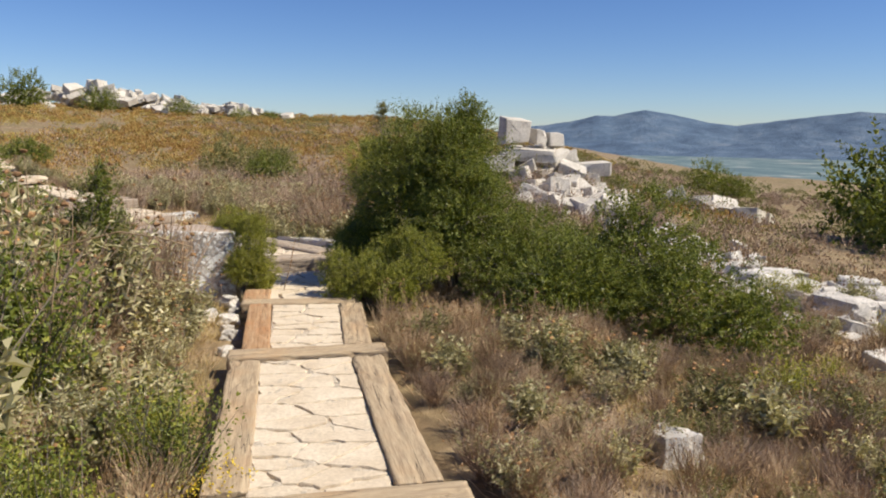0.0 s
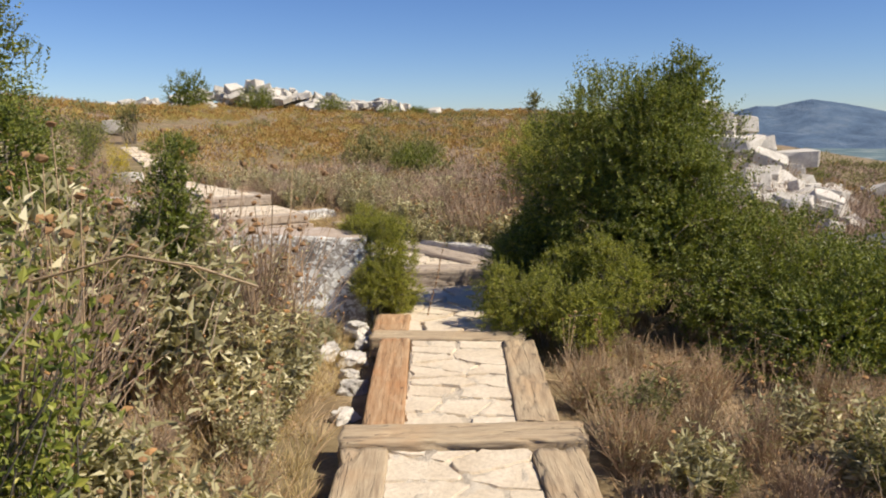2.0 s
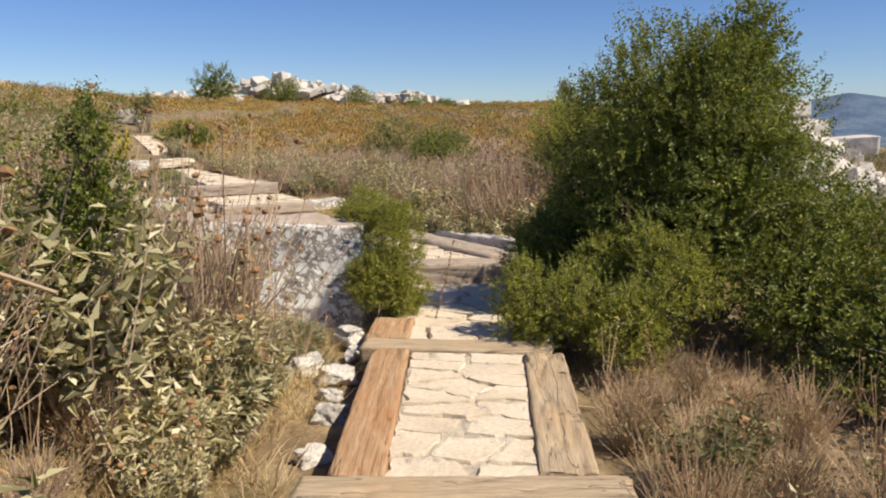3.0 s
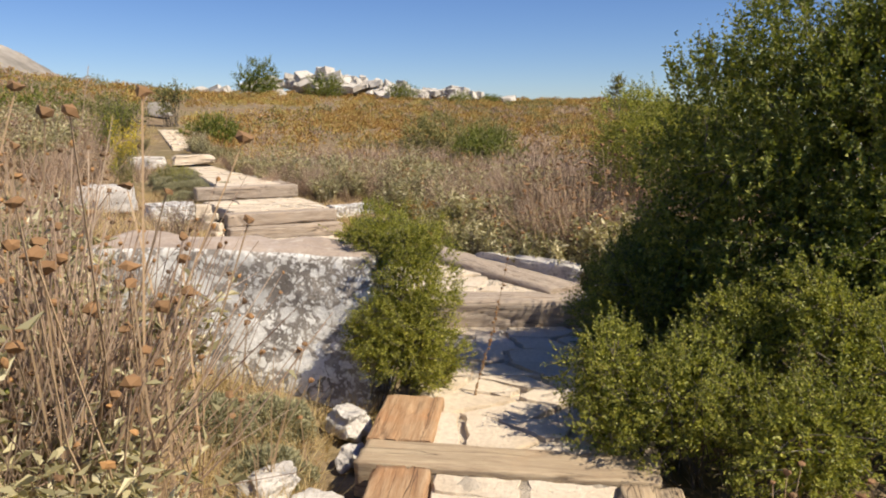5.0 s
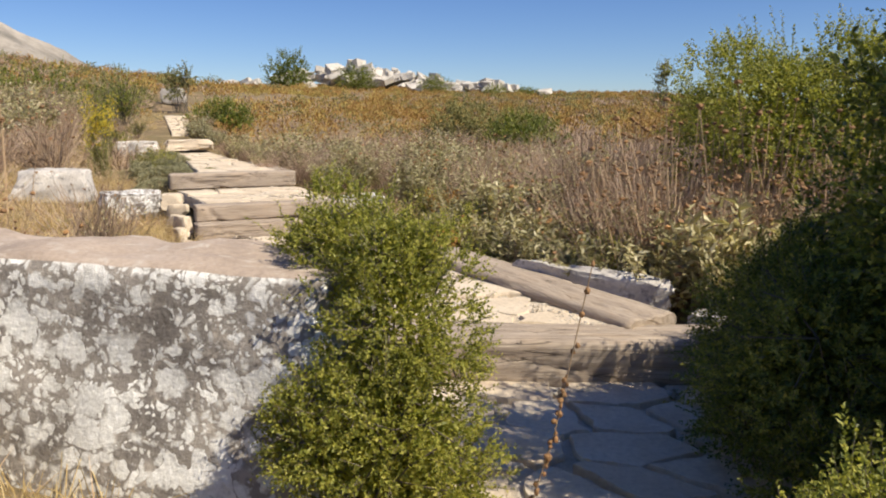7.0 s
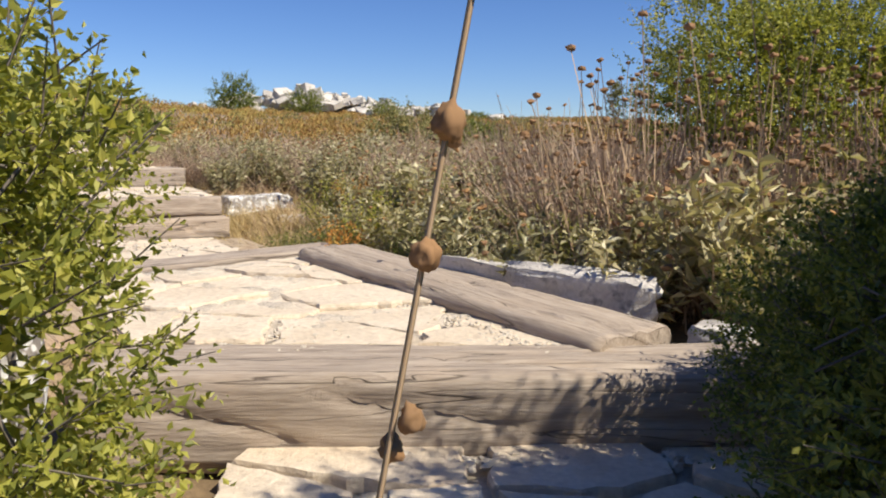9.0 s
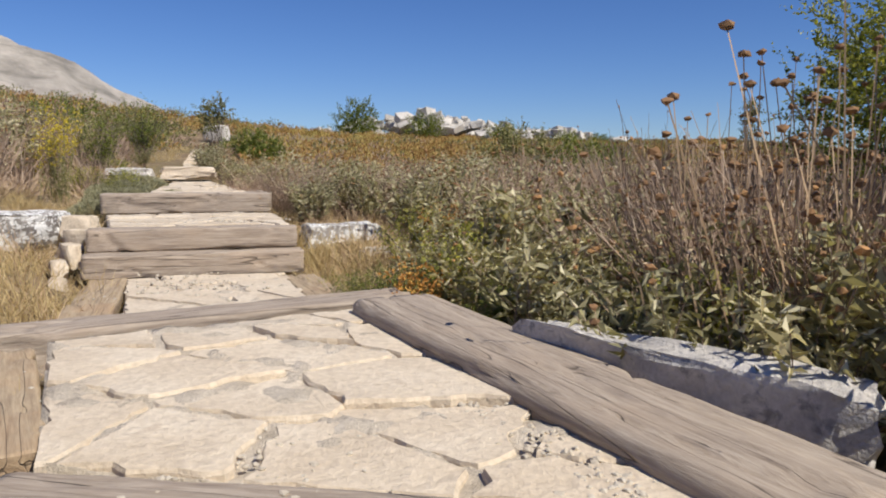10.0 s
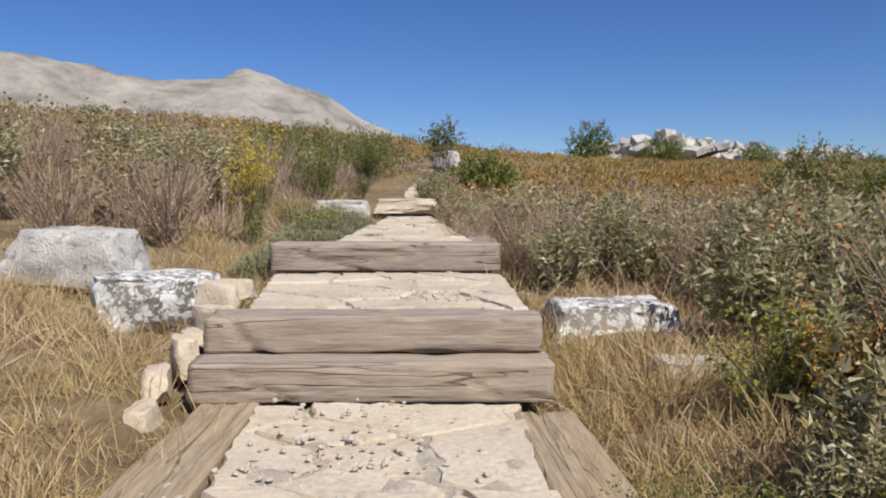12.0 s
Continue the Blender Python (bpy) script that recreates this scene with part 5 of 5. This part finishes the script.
# ---- loose gravel ----
def gravel(name, label, a, b, count, spread, z, size, seed):
    global rng
    rng = np.random.default_rng(seed)
    k = rng.random(count)[:, None]
    p = np.array([*a, z]) * (1 - k) + np.array([*b, z]) * k
    p[:, :2] += rng.normal(size=(count, 2)) * spread
    tagged(new(name, mesh_np(name, *balls(p, rng.uniform(0.35, 1.0, count) * size, 0.6), M_PEBBLE)), label, "gravel", kind="stuff")


gravel("gravel", "pale gravel spilt along the platform's log", (-2.62, 15.12), (-1.0, 13.62), 420, 0.05, 0.125, 0.013, 401)
gravel("gravel", "pale gravel at the foot of the platform's front timber", (-1.42, 13.06), (0.0, 13.36), 150, 0.035, -0.12, 0.026, 402)
gravel("gravel", "pale gravel in the joints of the platform paving", (-3.2, 14.25), (-1.9, 13.5), 260, 0.16, 0.128, 0.012, 403)
gravel("gravel", "pale rubble on the paving before the steps", (-3.6, 15.1), (-4.65, 16.75), 260, 0.2, 0.03, 0.016, 404)
gravel("gravel", "pale rubble on the tread of the timber steps", (-5.7, 17.5), (-4.9, 18.1), 160, 0.14, 0.365, 0.018, 405)


# ---- single plants ----
def knotted_stalk():
    """A dead stalk with swollen knots that leans over the path beside the shrub."""
    global rng
    rng = np.random.default_rng(91)
    foot, top = np.array([-1.16, 11.24, -0.1]), np.array([-0.92, 11.3, 0.98])
    base = empty("dead_stalk", pose(*foot), "dead brown stalk with knotted seed clusters beside the shrub", "dry plant")
    k = np.linspace(0, 1, 13)[:, None]
    bend = np.array([0.024, 0.008, 0.0])
    line = (top - foot) * k + bend * (1 - np.abs(2 * k - 1))
    part("stalk", mesh_np("stalk", *rods(line[:1], line[-1:], 0.0026, 0.0022, (top - foot)[None] / 2 + bend), M_STEM_DRY, True), None, base)
    for i in range(2, 13):
        for q in range((6, 4, 7, 5)[i % 4] if i < 9 else 1 + i % 2):
            p = line[i] - (top - foot) * 0.014 * q + rng.normal(size=3) * 0.0055
            bm = bmesh.new()
            bmesh.ops.create_icosphere(bm, subdivisions=3, radius=1.0)
            r, tall = rng.uniform(0.0045, 0.0088), rng.uniform(0.9, 1.5)
            for w in bm.verts:
                lump = 1 + 0.45 * noise.noise(w.co * 1.6 + Vector((i, q, 0))) + 0.22 * noise.noise(w.co * 5 + Vector((q, i, 4)))
                w.co = Vector(p) + Vector((w.co.x, w.co.y, w.co.z * tall)) * (r * lump)
            for fc in bm.faces:
                fc.smooth = True
            part("seed_head", bm, M_HEAD, base, "round brown seed cluster")


def flowering(x, y, height, spread, count, seed, mat, label, name="flowering_herb"):
    global rng
    rng = np.random.default_rng(seed)
    base = empty(name, pose(x, y, lz(x, y) - 0.02), label, "flower")
    a, b = fan_stems(count, height, spread, 0.003)
    part("brushwood", mesh_np("brushwood", *rods(a, b, 0.003, 0.0015), M_LEAF_DULL), None, base, "thin green stems", "stuff")
    m = count * 26
    q = rng.integers(0, count, m)
    p = a[q] + (b - a)[q] * rng.uniform(0.62, 1.05, (m, 1)) + rng.normal(size=(m, 3)) * 0.035
    part("blossom", mesh_np("blossom", *leaves(p, rng.normal(size=(m, 3)) + np.array([0, 0, 0.6]), rng.uniform(0.015, 0.032, m) * (1 + 0.4 * height), 0.014 * (1 + 0.4 * height), 0.3), mat), None, base, "", "stuff")
    p = a[q] + (b - a)[q] * rng.uniform(0.1, 0.7, (m, 1))
    part("foliage", mesh_np("foliage", *leaves(p, rng.normal(size=(m, 3)), 0.04, 0.012, 0.3), M_LEAF_DULL), None, base, "narrow dull green leaves", "stuff")


knotted_stalk()
flowering(-1.0, 4.35, 0.4, 0.26, 22, 301, M_YELLOW, "bright yellow flowering herb beside the path")
flowering(-0.82, 5.0, 0.32, 0.2, 16, 302, M_YELLOW, "bright yellow flowering herb beside the path")
flowering(-9.55, 20.1, 1.45, 0.36, 34, 303, M_YELLOW, "tall yellow flowering herb behind the boulders")
flowering(-2.5, 17.2, 0.5, 0.3, 22, 307, M_ORANGE, "withered orange-leaved herb among sage", "withered_herb")
flowering(-2.95, 17.6, 0.45, 0.3, 22, 304, M_ORANGE, "withered orange-leaved herb among sage", "withered_herb")
flowering(-2.55, 16.0, 0.5, 0.2, 16, 305, M_ORANGE, "withered orange-leaved herb among sage", "withered_herb")
flowering(-1.42, 10.95, 0.16, 0.14, 10, 306, M_ORANGE, "withered broad-leaved rosette on a timber stub", "withered_herb")


def cushion(x, y, radius, height, seed):
    """A dense low cushion of tiny grey-green sprigs."""
    global rng
    rng = np.random.default_rng(seed)
    base = empty("cushion_plant", pose(x, y, lz(x, y) - 0.03), "low grey-green cushion plant in dry grass beside the steps", "shrub", "cushion plants")
    n = 9000
    d = unit(rng.normal(size=(n, 3)))
    d[:, 2] = np.abs(d[:, 2])
    lump = np.array([1 + 0.22 * noise.noise(Vector(q) * 2.6 + Vector((seed, 0, 0))) for q in d])
    p = d * np.array([radius, radius * 0.8, height]) * (lump * rng.uniform(0.86, 1.0, n))[:, None]
    size = rng.uniform(0.02, 0.042, n)
    part("foliage", mesh_np("foliage", *leaves(p, d + rng.normal(size=(n, 3)) * 0.5, size, size * 0.3, 0.1), M_CUSHION), None, base, "", "stuff")


def bare_branch():
    """A dead pale branch that leans out of the shrubs beside the path."""
    global rng
    rng = np.random.default_rng(93)
    base = empty("bare_branch", pose(-2.3, 6.0, 1.25), "bare pale dead branch leaning out of the shrubs", "branch")
    line = np.array([[0.0, 0.0, -0.9], [0.2, 0.0, 0.2], [0.62, 0.02, 0.31], [0.92, 0.0, 0.27], [1.16, 0.02, 0.19]])
    part("stem", mesh_np("stem", *rods(line[:-1], line[1:], 0.008, 0.006), M_STEM_DRY, True), None, base)
    foot = np.array([[0.7, 0.01, 0.3], [0.88, 0.0, 0.28], [0.5, 0.02, 0.28], [1.0, 0.0, 0.25]])
    tip = foot + np.array([[0.16, 0.03, 0.1], [0.14, -0.04, -0.1], [0.1, 0.05, 0.16], [0.12, 0.02, 0.05]])
    for k in range(4):
        part("twig", mesh_np("twig", *rods(foot[k:k + 1], tip[k:k + 1], 0.0035, 0.0015), M_STEM_DRY, True), None, base)


for k, (x, y, r, h) in enumerate(((-7.35, 18.55, 0.42, 0.22), (-7.75, 19.3, 0.5, 0.26), (-8.3, 19.9, 0.55, 0.28), (-7.1, 19.5, 0.36, 0.2), (-8.9, 20.8, 0.6, 0.3), (-7.2, 17.9, 0.3, 0.16), (-2.35, 10.75, 0.3, 0.2), (-2.1, 10.2, 0.26, 0.16), (-2.65, 10.5, 0.34, 0.2))):
    cushion(x, y, r, h, 500 + k)
bare_branch()
